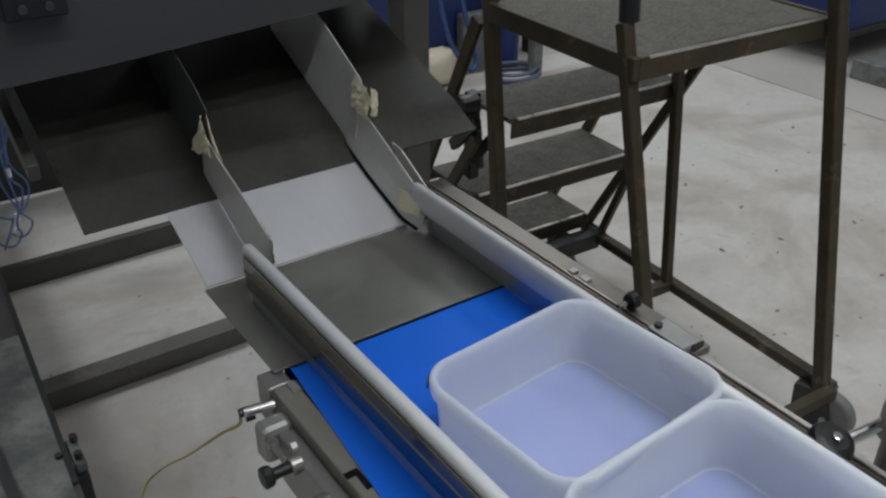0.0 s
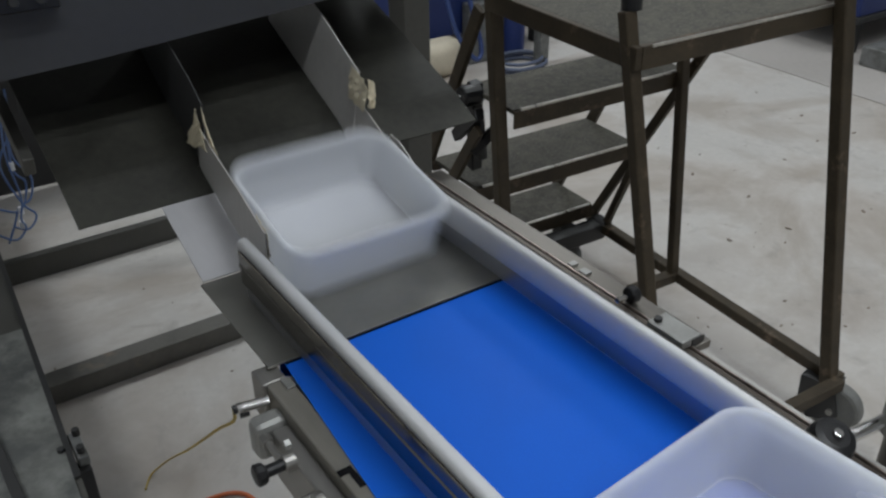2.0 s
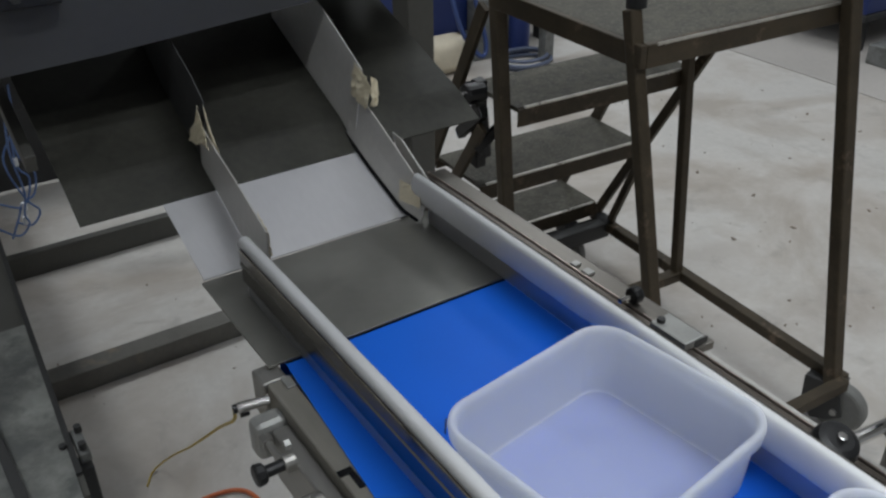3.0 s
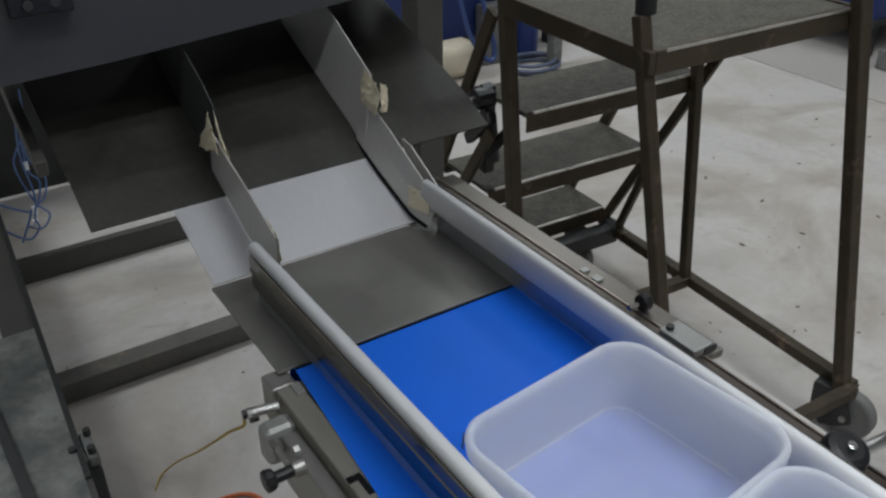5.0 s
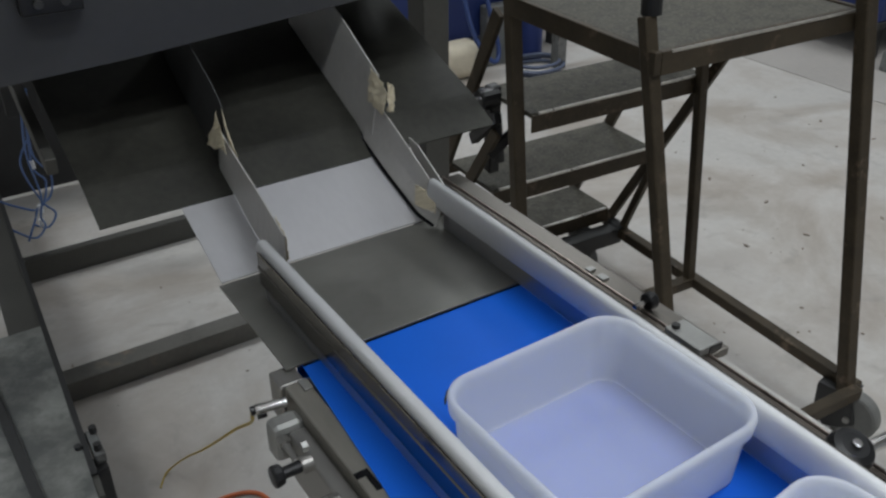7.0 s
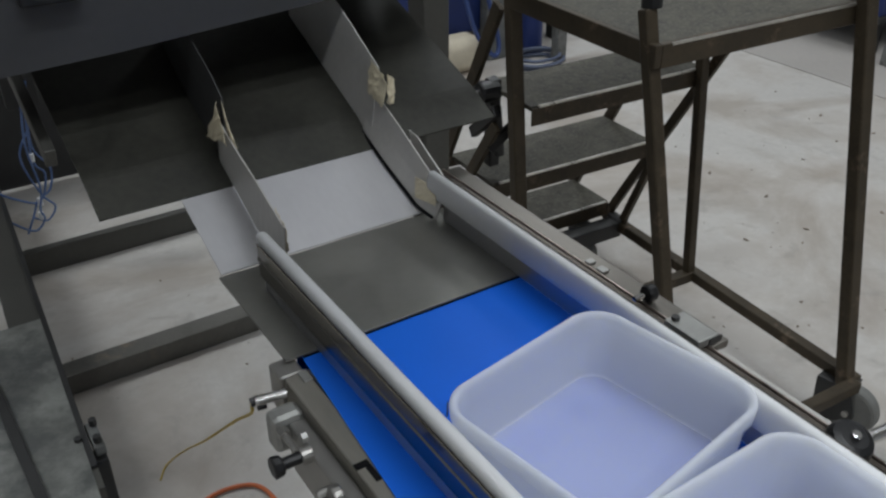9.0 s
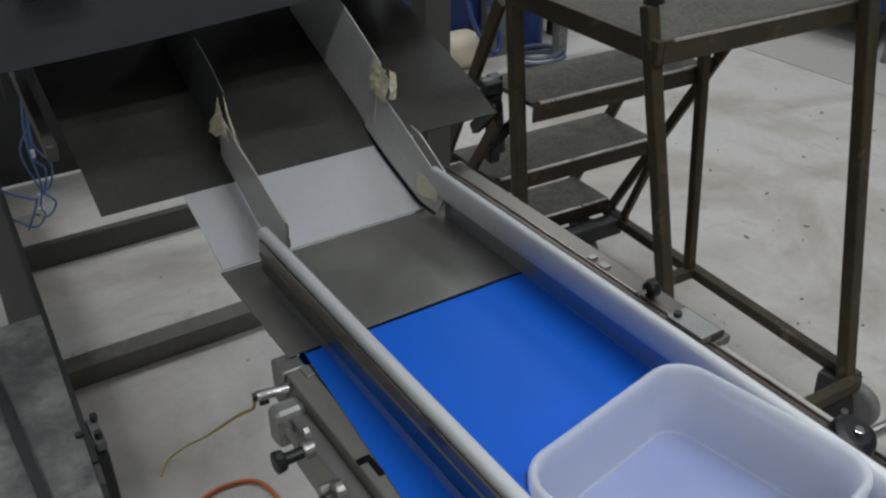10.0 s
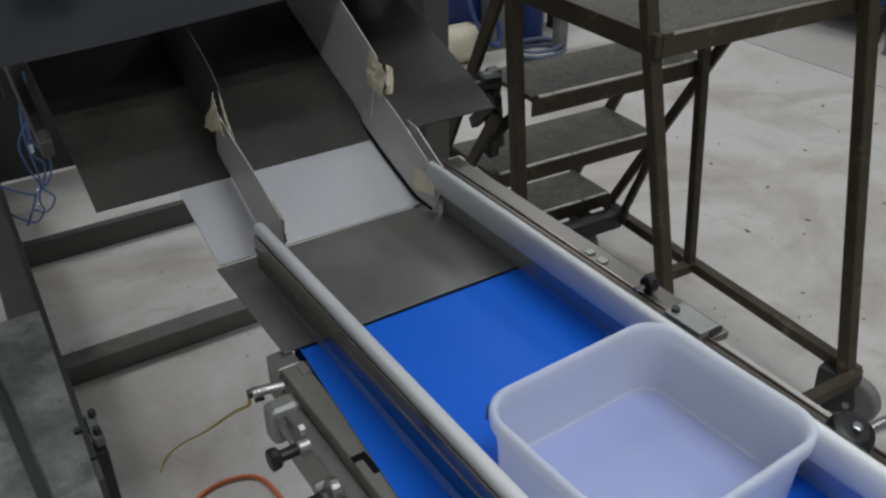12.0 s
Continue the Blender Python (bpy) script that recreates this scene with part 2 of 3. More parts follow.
M_CREAM = material("cream_sack", (0.6, 0.54, 0.42), 0.7, var=0.12, scale=10)
M_LAMP = glow("lamp_tube", (0.93, 0.97, 1.0), 3.0)
M_DEBRIS = material("dark_debris", (0.24, 0.20, 0.165), 0.8, var=0.3, scale=30)

# ---------------------------------------------------------------- hall
FZ = -0.08  # floor level
X0, X1, Y0, Y1, ZC = -5.0, 7.0, -5.0, 9.0, 4.6
tagged(part("floor", box((X0, Y0, FZ - 0.12), (X1, Y1, FZ)), M_FLOOR), "pale worn concrete factory floor with stains", "floor", kind="structure")
for nm, lo, hi in (("wall_north", (X0, Y1, FZ), (X1, Y1 + 0.2, ZC)), ("wall_south", (X0, Y0 - 0.2, FZ), (X1, Y0, ZC)),
                   ("wall_west", (X0 - 0.2, Y0 - 0.2, FZ), (X0, Y1 + 0.2, ZC)), ("wall_east", (X1, Y0 - 0.2, FZ), (X1 + 0.2, Y1 + 0.2, ZC))):
    tagged(part(nm, box(lo, hi), M_WALL), "plain grey painted hall wall", "wall", kind="structure")
tagged(part("ceiling", box((X0 - 0.2, Y0 - 0.2, ZC), (X1 + 0.2, Y1 + 0.2, ZC + 0.15)), M_ROOF), "light grey hall ceiling", "ceiling", kind="structure")


def ceiling_light(x, y, power):
    e = tagged(empty("ceiling_light", x, y, ZC), "long white fluorescent ceiling light fitting", "ceiling light", "hall lights")
    part("housing", box((-0.75, -0.16, -0.09), (0.75, 0.16, 0.0), 0.01), M_CAP, e)
    part("diffuser", box((-0.72, -0.13, -0.105), (0.72, 0.13, -0.091)), M_LAMP, e)
    ld = bpy.data.lights.new("fluorescent", "AREA")
    ld.shape, ld.size, ld.size_y, ld.energy, ld.color = "RECTANGLE", 1.4, 0.3, power, (0.905, 0.958, 1.0)
    lo = new("fluorescent", ld)
    lo.matrix_basis = pose(x, y, ZC - 0.12)


LIGHTS = ((0.1, -1.5, 30), (1.5, -0.7, 33), (0.9, -2.9, 22), (1.9, 2.9, 43), (-1.9, -1.6, 20), (4.4, 0.2, 42), (4.4, 4.4, 40), (-2.2, 3.2, 60))
for lx, ly, lp in LIGHTS:
    ceiling_light(lx, ly, lp)

# ---------------------------------------------------------------- conveyor
ZB = 0.77
XL, XR, ZR = 0.0460, 0.330, 0.834
BEND = -2.6


def conveyor():
    e = tagged(empty("belt_conveyor", 0.2, 0, 0), "steel belt conveyor with blue belt and white-capped side guides", "conveyor")
    def p(name, bm, mat, parent=None, label="", smooth=False):
        ob = part(name, bm, mat, parent or e, label, smooth)
        if parent is None:
            ob.matrix_basis = pose(-0.2, 0, 0)
        return ob
    # belt: upper run, nose and lower run
    bm = bmesh.new()
    turn = [(-0.004 + 0.02 * math.sin(a), ZB - 0.02 + 0.02 * math.cos(a)) for a in [math.pi * k / 10 for k in range(11)]]
    prof = [(BEND, ZB), (-0.35, ZB)] + turn + [(-0.35, ZB - 0.04), (BEND, ZB - 0.04)]
    a = [bm.verts.new((max(-0.004, min(0.0225, 0.0225 + 0.080 * (y + 0.02))), y, z)) for y, z in prof]  # the belt runs a little off line
    b = [bm.verts.new((0.385, y, z)) for y, z in prof]
    for i in range(len(prof) - 1):
        bm.faces.new((a[i], b[i], b[i + 1], a[i + 1]))
    p("belt", bm, M_BELT, label="matt blue conveyor belt")
    # added black strip: paints the dark shadow line where belt meets plate
    p("nose_shade_strip", box((0.0235, -0.0042, ZB + 0.0003), (0.384, -0.0022, ZB + 0.0018)), M_MATT)
    p("bed", box((0.02, BEND, ZB - 0.034), (0.383, -0.02, ZB - 0.004)), M_STEEL)
    # left side frame
    p("side_frame", box((-0.0095, BEND, ZB - 0.075), (0.0172, -0.0225, ZB - 0.0015), 0.002), M_RAILL, label="bare steel side rail")
    p("side_channel", box((-0.030, BEND, ZB - 0.085), (-0.0100, -0.075, ZB - 0.018), 0.003), M_STEEL)
    p("end_block", box((-0.014, -0.022, ZB - 0.06), (0.016, 0.012, ZB - 0.002), 0.003), M_STEEL)
    p("wear_strip", box((0.006, -0.044, ZB - 0.0012), (0.0168, -0.0235, ZB + 0.0008), 0.0006), M_STEELB, label="small pale plastic strip")
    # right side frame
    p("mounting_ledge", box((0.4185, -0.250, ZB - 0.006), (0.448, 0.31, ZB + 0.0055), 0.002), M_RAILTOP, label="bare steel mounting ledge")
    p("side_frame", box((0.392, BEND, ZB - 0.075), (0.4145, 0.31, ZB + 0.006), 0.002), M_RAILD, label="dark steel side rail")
    # thin strip that carries the painted highlight line of the rail
    p("rail_edge", box((0.4150, BEND, ZB - 0.02), (0.4180, 0.31, ZB + 0.0078), 0.0012), M_EDGE, label="worn rail edge with its highlight put into the colour")
    p("side_flange", box((0.4485, -0.20, ZB - 0.030), (0.454, 0.31, ZB - 0.001), 0.001), M_STEEL)
    p("lower_flange", box((0.4185, BEND, ZB - 0.008), (0.4325, -0.2515, ZB - 0.001), 0.001), M_GUIDE, label="pale steel lower flange")
    p("side_ledge", box((0.362, BEND, ZB + 0.010), (0.390, 0.30, ZB + 0.014), 0.001), M_CHANNEL)
    p("side_strip", box((0.354, BEND, ZB + 0.006), (0.361, 0.29, ZB + 0.022), 0.001), M_DARK)
    # guides: polished strip, white plastic bead on the product side, steel channel behind
    for x, s, y1 in ((XL, 1, 0.165), (XR, -1, 0.195)):
        p("guide_strip", box((x - 0.0015 * s - 0.0015, BEND, ZB + 0.0025), (x - 0.0015 * s + 0.0015, y1 - 0.02, ZR - 0.004), 0.0006), M_STRIP, label="polished steel guide strip")
        bx, bz, rx, rz = (0.0523, ZR + 0.0005, 0.0092, 0.0115) if s > 0 else (0.3243, ZR - 0.0085, 0.0092, 0.0200)
        prof = []
        for k in range(25):
            t = math.pi * (-0.42 + 1.38 * k / 24)
            c, n = math.cos(t), math.sin(t)
            prof.append((bx + s * rx * math.copysign(abs(c) ** 0.8, c), bz + rz * n))
        p("guide_bead", prism(prof, (BEND, y1), "y"), M_CAP, label="white plastic guide bead", smooth=True)
        k = 0.42 if s > 0 else 0.62
        q = [(-0.0080, 0.0020), (-0.0100, 0.0045), (-0.0128, 0.0040), (-0.0140, 0.0015), (-0.0140, -0.0140), (-0.0172, -0.0160), (-0.0172, -0.0190), (-0.0135, -0.0205), (-0.0135, -0.0420), (-0.0080, -0.0420)]
        p("guide_channel", prism([(x + s * u * k, ZR + v) for u, v in q], (BEND, y1 - 0.012), "y"), M_CHANNEL, label="polished steel guide channel")
    for y in (-0.9, -2.3, -0.25):
        for x in (0.03, 0.375):
            p("leg", box((x - 0.02, y - 0.02, FZ), (x + 0.02, y + 0.02, ZB - 0.036), 0.002), M_STEEL)
    # sensor, clamp and knobs on the near side
    blk = p("clamp_block", box((-0.046, -0.073, 0.710), (-0.0075, -0.045, 0.757), 0.008), M_STEELB, label="rounded steel clamp block")
    part("bolt", rod((-0.0375, -0.108, 0.744), (-0.0375, -0.0732, 0.744), 0.0040, 10, bevel=0.001), M_STEEL, blk)
    part("bolt_head", rod((-0.0375, -0.084, 0.744), (-0.0375, -0.0735, 0.744), 0.0070, 6), M_STEEL, blk)
    part("bolt", rod((-0.0375, -0.113, 0.744), (-0.0375, -0.1082, 0.744), 0.0052, 8, bevel=0.001), M_STEEL, blk)
    sn = p("sensor", rod((-0.048, -0.028, 0.757), (-0.012, -0.034, 0.757), 0.0060, 20, bevel=0.0012), M_BRIGHT, label="chrome barrel sensor")
    part("sensor_end", rod((-0.0525, -0.0274, 0.757), (-0.0482, -0.028, 0.757), 0.0052, 16), M_BLACK, sn)
    part("sensor_nut", rod((-0.046, -0.0288, 0.7485), (-0.036, -0.030, 0.7485), 0.0045, 12), M_BLACK, sn)
    kn = p("clamp_knob", rod((-0.072, -0.128, 0.752), (-0.060, -0.128, 0.752), 0.0125, 10, 0.011, bevel=0.003), M_BLACK, label="black plastic clamp knob")
    part("knob_stem", rod((-0.060, -0.128, 0.752), (-0.040, -0.128, 0.752), 0.0065, 14), M_BLACK, kn)
    part("collar", rod((-0.041, -0.128, 0.752), (-0.028, -0.128, 0.752), 0.0095, 16, bevel=0.001), M_STEEL, kn)
    part("nut", rod((-0.034, -0.118, 0.766), (-0.028, -0.118, 0.766), 0.006, 6), M_STEELB, kn)
    k2 = p("clamp_screw", rod((-0.048, -0.178, 0.742), (-0.029, -0.178, 0.742), 0.007, 12, bevel=0.002), M_STEEL, label="bright clamp screw")
    part("screw_knob", rod((-0.062, -0.190, 0.735), (-0.045, -0.190, 0.735), 0.010, 12, bevel=0.002), M_BLACK, k2)
    part("screw_boss", rod((-0.040, -0.196, 0.752), (-0.029, -0.196, 0.752), 0.012, 16, bevel=0.002), M_STEEL, k2)
    p("latch_slot", box((-0.0090, -0.192, ZB - 0.004), (0.0065, -0.1835, ZB - 0.0004), 0.0005), M_MATT)
    p("latch_slot", box((0.0000, -0.215, ZB - 0.004), (0.0066, -0.1925, ZB - 0.0004), 0.0005), M_MATT)
    # fittings on the far side
    for y, w in ((-0.034, 0.010), (-0.058, 0.014)):
        p("clip", box((0.4190, y - w / 2, ZB + 0.0056), (0.431, y + w / 2, ZB + 0.0095), 0.0012), M_STEELB, label="small pale plastic clip")
    kb = p("clamp_knob", rod((0.418, -0.142, ZB + 0.018), (0.432, -0.142, ZB + 0.018), 0.0112, 12, bevel=0.003), M_BLACK, label="black plastic clamp knob")
    part("knob_stem", rod((0.400, -0.142, ZB + 0.018), (0.4175, -0.142, ZB + 0.018), 0.0035, 12), M_BRIGHT, kb)
    br = p("bracket", box((0.400, -0.247, ZB + 0.0065), (0.432, -0.192, ZB + 0.018), 0.0015), M_STEELB, label="bright steel bracket")
    part("bracket_notch", box((0.416, -0.2485, ZB + 0.0075), (0.436, -0.2472, ZB + 0.0165), 0.0003), M_BLACK, br)
    part("bracket_screw", rod((0.410, -0.200, ZB + 0.0182), (0.410, -0.200, ZB + 0.023), 0.005, 8), M_DARK, br)
    kc = p("clamp_knob", rod((0.374, -0.444, ZB + 0.020), (0.374, -0.456, ZB + 0.052), 0.0225, 24, bevel=0.009), M_BLACK, label="large black plastic clamp knob")
    part("knob_bolt", rod((0.374, -0.4562, ZB + 0.0522), (0.374, -0.4575, ZB + 0.056), 0.0050, 10, bevel=0.001), M_BRIGHT, kc)
    part("clamp_rod", rod((0.385, -0.454, ZB + 0.036), (0.50, -0.470, ZB + 0.040), 0.007, 14), M_BRIGHT, kc)
    part("knob_stem", rod((0.374, -0.436, ZB + 0.004), (0.374, -0.443, ZB + 0.0198), 0.007, 14), M_BRIGHT, kc)
    part("rod_collar", rod((0.462, -0.472, ZB + 0.020), (0.462, -0.472, ZB + 0.060), 0.020, 18, bevel=0.003), M_STEELB, kc)
    part("clamp_post", rod((0.462, -0.472, FZ), (0.462, -0.472, ZB + 0.072), 0.0125, 18), M_STEEL, kc)
    part("post_cap", rod((0.462, -0.472, ZB + 0.072), (0.462, -0.472, ZB + 0.105), 0.019, 14, bevel=0.004), M_BLACK, kc)
    return e


CONV = conveyor()
tagged(part("sensor_cable", hose([(-0.051, -0.028, 0.755), (-0.046, -0.002, 0.72), (-0.033, 0.109, 0.62), (-0.019, 0.258, 0.48), (-0.001, 0.451, 0.30), (0.014, 0.67, 0.10), (0.014, 0.825, -0.05), (-0.006, 0.838, FZ + 0.003), (-0.028, 0.804, FZ + 0.003)], 0.0021), M_YELLOW), "thin yellow sensor cable hanging to the floor", "cable")
tagged(part("floor_cable", hose([(-0.06, 0.62, FZ + 0.006), (0.03, 0.685, FZ + 0.006), (0.10, 0.69, FZ + 0.006), (0.150, 0.66, FZ + 0.006), (0.165, 0.58, FZ + 0.006), (0.16, 0.45, FZ + 0.006)], 0.005), M_ORANGE), "orange cable lying on the floor", "cable")

# ---------------------------------------------------------------- transfer plate and chute
SLOPE = radians(21)
CY, CZ = 0.197, ZB + 0.004


def chute_z(y, off=0.0):
    return CZ + (y - CY) * math.tan(SLOPE) + off


tagged(part("transfer_plate", box((0.003, -0.002, ZB + 0.0008), (0.372, 0.206, ZB + 0.0038), 0.0006), M_PLATE), "dull grey steel transfer plate at the belt end", "steel plate")


def sloped(x0, x1, y0, y1, off, th=0.002):
    return prism([(y0, chute_z(y0, off)), (y1, chute_z(y1, off)), (y1, chute_z(y1, off - th)), (y0, chute_z(y0, off - th))], (x0, x1), "x")


def sheet_metal(low, high, th=0.0018):
    """A bent sheet between a lower and an upper line, th thick towards +x."""
    bm = bmesh.new()
    n = 14
    def at(line, k):
        u = k * (len(line) - 1)
        i = min(int(u), len(line) - 2)
        return Vector(line[i]).lerp(Vector(line[i + 1]), u - i)
    rows = []
    for k in range(n + 1):
        a, b = at(low, k / n), at(high, k / n)
        bow = Vector((0.0012 * math.sin(math.pi * k / n), 0, 0))
        rows.append([bm.verts.new(v) for v in (a, (a + b) / 2 + bow, b, b + Vector((th, 0, 0)), (a + b) / 2 + bow + Vector((th, 0, 0)), a + Vector((th, 0, 0)))])
    for a, b in zip(rows, rows[1:]):
        for k in range(6):
            bm.faces.new((a[k], a[(k + 1) % 6], b[(k + 1) % 6], b[k]))
    bm.faces.new(rows[0])
    bm.faces.new(rows[-1][::-1])
    bmesh.ops.recalc_face_normals(bm, faces=bm.faces)
    return bm


def crumpled(a, b, c, d, amp, seed, n=7):
    """A crumpled patch of tape over the four corners, 0.6 mm thick."""
    r = random.Random(seed)
    a, b, c, d = (Vector(q) for q in (a, b, c, d))
    nor = (b - a).cross(d - a).normalized()
    if nor.x > 0:
        nor = -nor
    bm = bmesh.new()
    front, back = [], []
    for j in range(n + 1):
        for i in range(n + 1):
            u, v = i / n, j / n
            q = a.lerp(b, u).lerp(d.lerp(c, u), v)
            edge = 0.0 if 0 < i < n and 0 < j < n else amp * 0.7
            q = q + Vector((0, r.uniform(-1, 1), r.uniform(-1, 1))) * edge + nor * (0.0012 + amp * abs(r.gauss(0, 0.35)))
            front.append(bm.verts.new(q))
            back.append(bm.verts.new(q - nor * 0.0006))
    w = n + 1
    for j in range(n):
        for i in range(n):
            k = j * w + i
            bm.faces.new((front[k], front[k + 1], front[k + w + 1], front[k + w]))
            bm.faces.new((back[k], back[k + w], back[k + w + 1], back[k + 1]))
    rim = [i for i in range(n)] + [n + j * w for j in range(n)] + [n * w + n - i for i in range(n)] + [(n - j) * w for j in range(n)]
    for p0, p1 in zip(rim, rim[1:] + rim[:1]):
        bm.faces.new((front[p0], back[p0], back[p1], front[p1]))
    bmesh.ops.recalc_face_normals(bm, faces=bm.faces)
    return bm


def chute():
    e = tagged(empty("chute", 0.2, 0.3, ZB), "sloping stainless chute with taped sheet-metal side guides", "chute")
    def p(name, bm, mat, parent=None, label=""):
        ob = part(name, bm, mat, parent or e, label)
        if parent is None:
            ob.matrix_basis = pose(-0.2, -0.3, -ZB)
        return ob
    p("slide_plate", sloped(0.006, 0.316, 0.203, 0.348, 0.003), M_CHUTE, label="bright satin stainless slide plate")
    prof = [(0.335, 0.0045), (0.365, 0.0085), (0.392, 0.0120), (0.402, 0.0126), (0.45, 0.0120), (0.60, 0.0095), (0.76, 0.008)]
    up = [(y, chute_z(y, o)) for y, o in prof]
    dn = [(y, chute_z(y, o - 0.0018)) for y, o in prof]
    p("back_sheet", prism(up + dn[::-1], (-0.104, 0.534), "x"), M_SHEET, label="dark smeared steel sheet, darkened further for the hood's shade")
    p("sheet_rail", bar((-0.122, 0.50, chute_z(0.50, -0.03)), (-0.122, 0.80, chute_z(0.80, -0.03)), 0.016, 0.03, 0.002), M_POST)
    # side guides: a low taped lower sheet and a taller upper sheet each
    low_r = p("side_guide", sheet_metal([(0.316, 0.176, 0.7785), (0.309, 0.21, 0.786), (0.307, 0.30, 0.820), (0.308, 0.37, 0.848)],
                                        [(0.322, 0.166, 0.814), (0.3235, 0.19, 0.836), (0.327, 0.30, 0.884), (0.3285, 0.37, 0.912)]), M_GUIDE, label="bent sheet-metal guide held with tape")
    # black strip drawn where only the shaded gap under the guide lies
    part("gap_shade_strip", sheet_metal([(0.3120, 0.178, 0.7785), (0.3050, 0.21, 0.7845), (0.3030, 0.30, 0.8185), (0.3040, 0.37, 0.8465)],
                                   [(0.3150, 0.177, 0.7815), (0.3080, 0.21, 0.7885), (0.3060, 0.30, 0.8225), (0.3070, 0.37, 0.8505)], 0.001), M_MATT, low_r, "black strip standing in for the shaded gap below the guide")
    up_r = p("side_guide", sheet_metal([(0.3105, 0.35, 0.842), (0.3140, 0.434, 0.873), (0.3230, 0.65, 0.955)],
                                       [(0.3305, 0.352, 0.950), (0.3330, 0.466, 1.009), (0.3370, 0.65, 1.085)]), M_GUIDE, label="taller sheet-metal guide under the hood")
    # same painted gap shade along the upper sheet
    part("gap_shade_strip", sheet_metal([(0.3070, 0.372, 0.8480), (0.3110, 0.434, 0.8725), (0.3200, 0.65, 0.9545)],
                                   [(0.3100, 0.372, 0.8515), (0.3140, 0.434, 0.8765), (0.3230, 0.65, 0.9585)], 0.001), M_MATT, up_r, "black strip standing in for the shaded gap below the guide")
    low_l = p("side_guide", sheet_metal([(0.088, 0.187, 0.7785), (0.078, 0.249, 0.801), (0.080, 0.323, 0.830), (0.081, 0.38, 0.853)],
                                        [(0.0735, 0.142, 0.856), (0.076, 0.217, 0.880), (0.081, 0.311, 0.900), (0.083, 0.37, 0.920)]), M_GUIDE, label="bent sheet-metal guide held with tape")
    # dark material here paints the shade that the hood throws on this guide
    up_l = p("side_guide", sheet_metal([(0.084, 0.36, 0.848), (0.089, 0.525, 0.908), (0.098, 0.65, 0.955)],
                                       [(0.085, 0.345, 0.957), (0.088, 0.388, 0.978), (0.099, 0.65, 1.075)]), M_DARK, label="taller sheet-metal guide, coloured dark for the hood's shade")
    part("tape", crumpled((0.3195, 0.366, 0.912), (0.3195, 0.322, 0.898), (0.3265, 0.315, 0.938), (0.3255, 0.362, 0.962), 0.004, 3), M_TAPE, low_r, "crumpled masking tape")
    part("tape", crumpled((0.3270, 0.318, 0.902), (0.3400, 0.322, 0.905), (0.3440, 0.325, 0.938), (0.3290, 0.320, 0.948), 0.004, 5), M_TAPE, low_r, "crumpled masking tape")
    part("tape", crumpled((0.3105, 0.220, 0.797), (0.3145, 0.170, 0.803), (0.3190, 0.176, 0.828), (0.3160, 0.226, 0.826), 0.0008, 7), M_TAPE, low_r, "yellowed masking tape")
    part("tape", crumpled((0.0775, 0.405, 0.882), (0.0770, 0.322, 0.900), (0.0790, 0.338, 0.925), (0.0790, 0.345, 0.952), 0.004, 11), M_TAPE, low_l, "crumpled masking tape")
    part("tape", crumpled((0.0870, 0.330, 0.893), (0.0880, 0.312, 0.893), (0.0860, 0.320, 0.910), (0.0850, 0.345, 0.955), 0.003, 13), M_TAPE, low_l, "crumpled masking tape")
    part("tape", crumpled((0.0905, 0.187, 0.788), (0.0900, 0.168, 0.806), (0.0770, 0.140, 0.858), (0.0800, 0.178, 0.868), 0.003, 17), M_TAPE, low_l, "pale masking tape")
    part("guide_bracket", prism([(0.192, 0.79), (0.186, 0.835), (0.255, 0.871), (0.280, 0.874), (0.268, 0.846), (0.235, 0.812)], (0.3375, 0.3395), "x"), M_GUIDE, low_r, "pale sheet-metal bracket")
    return e


CHUTE = chute()

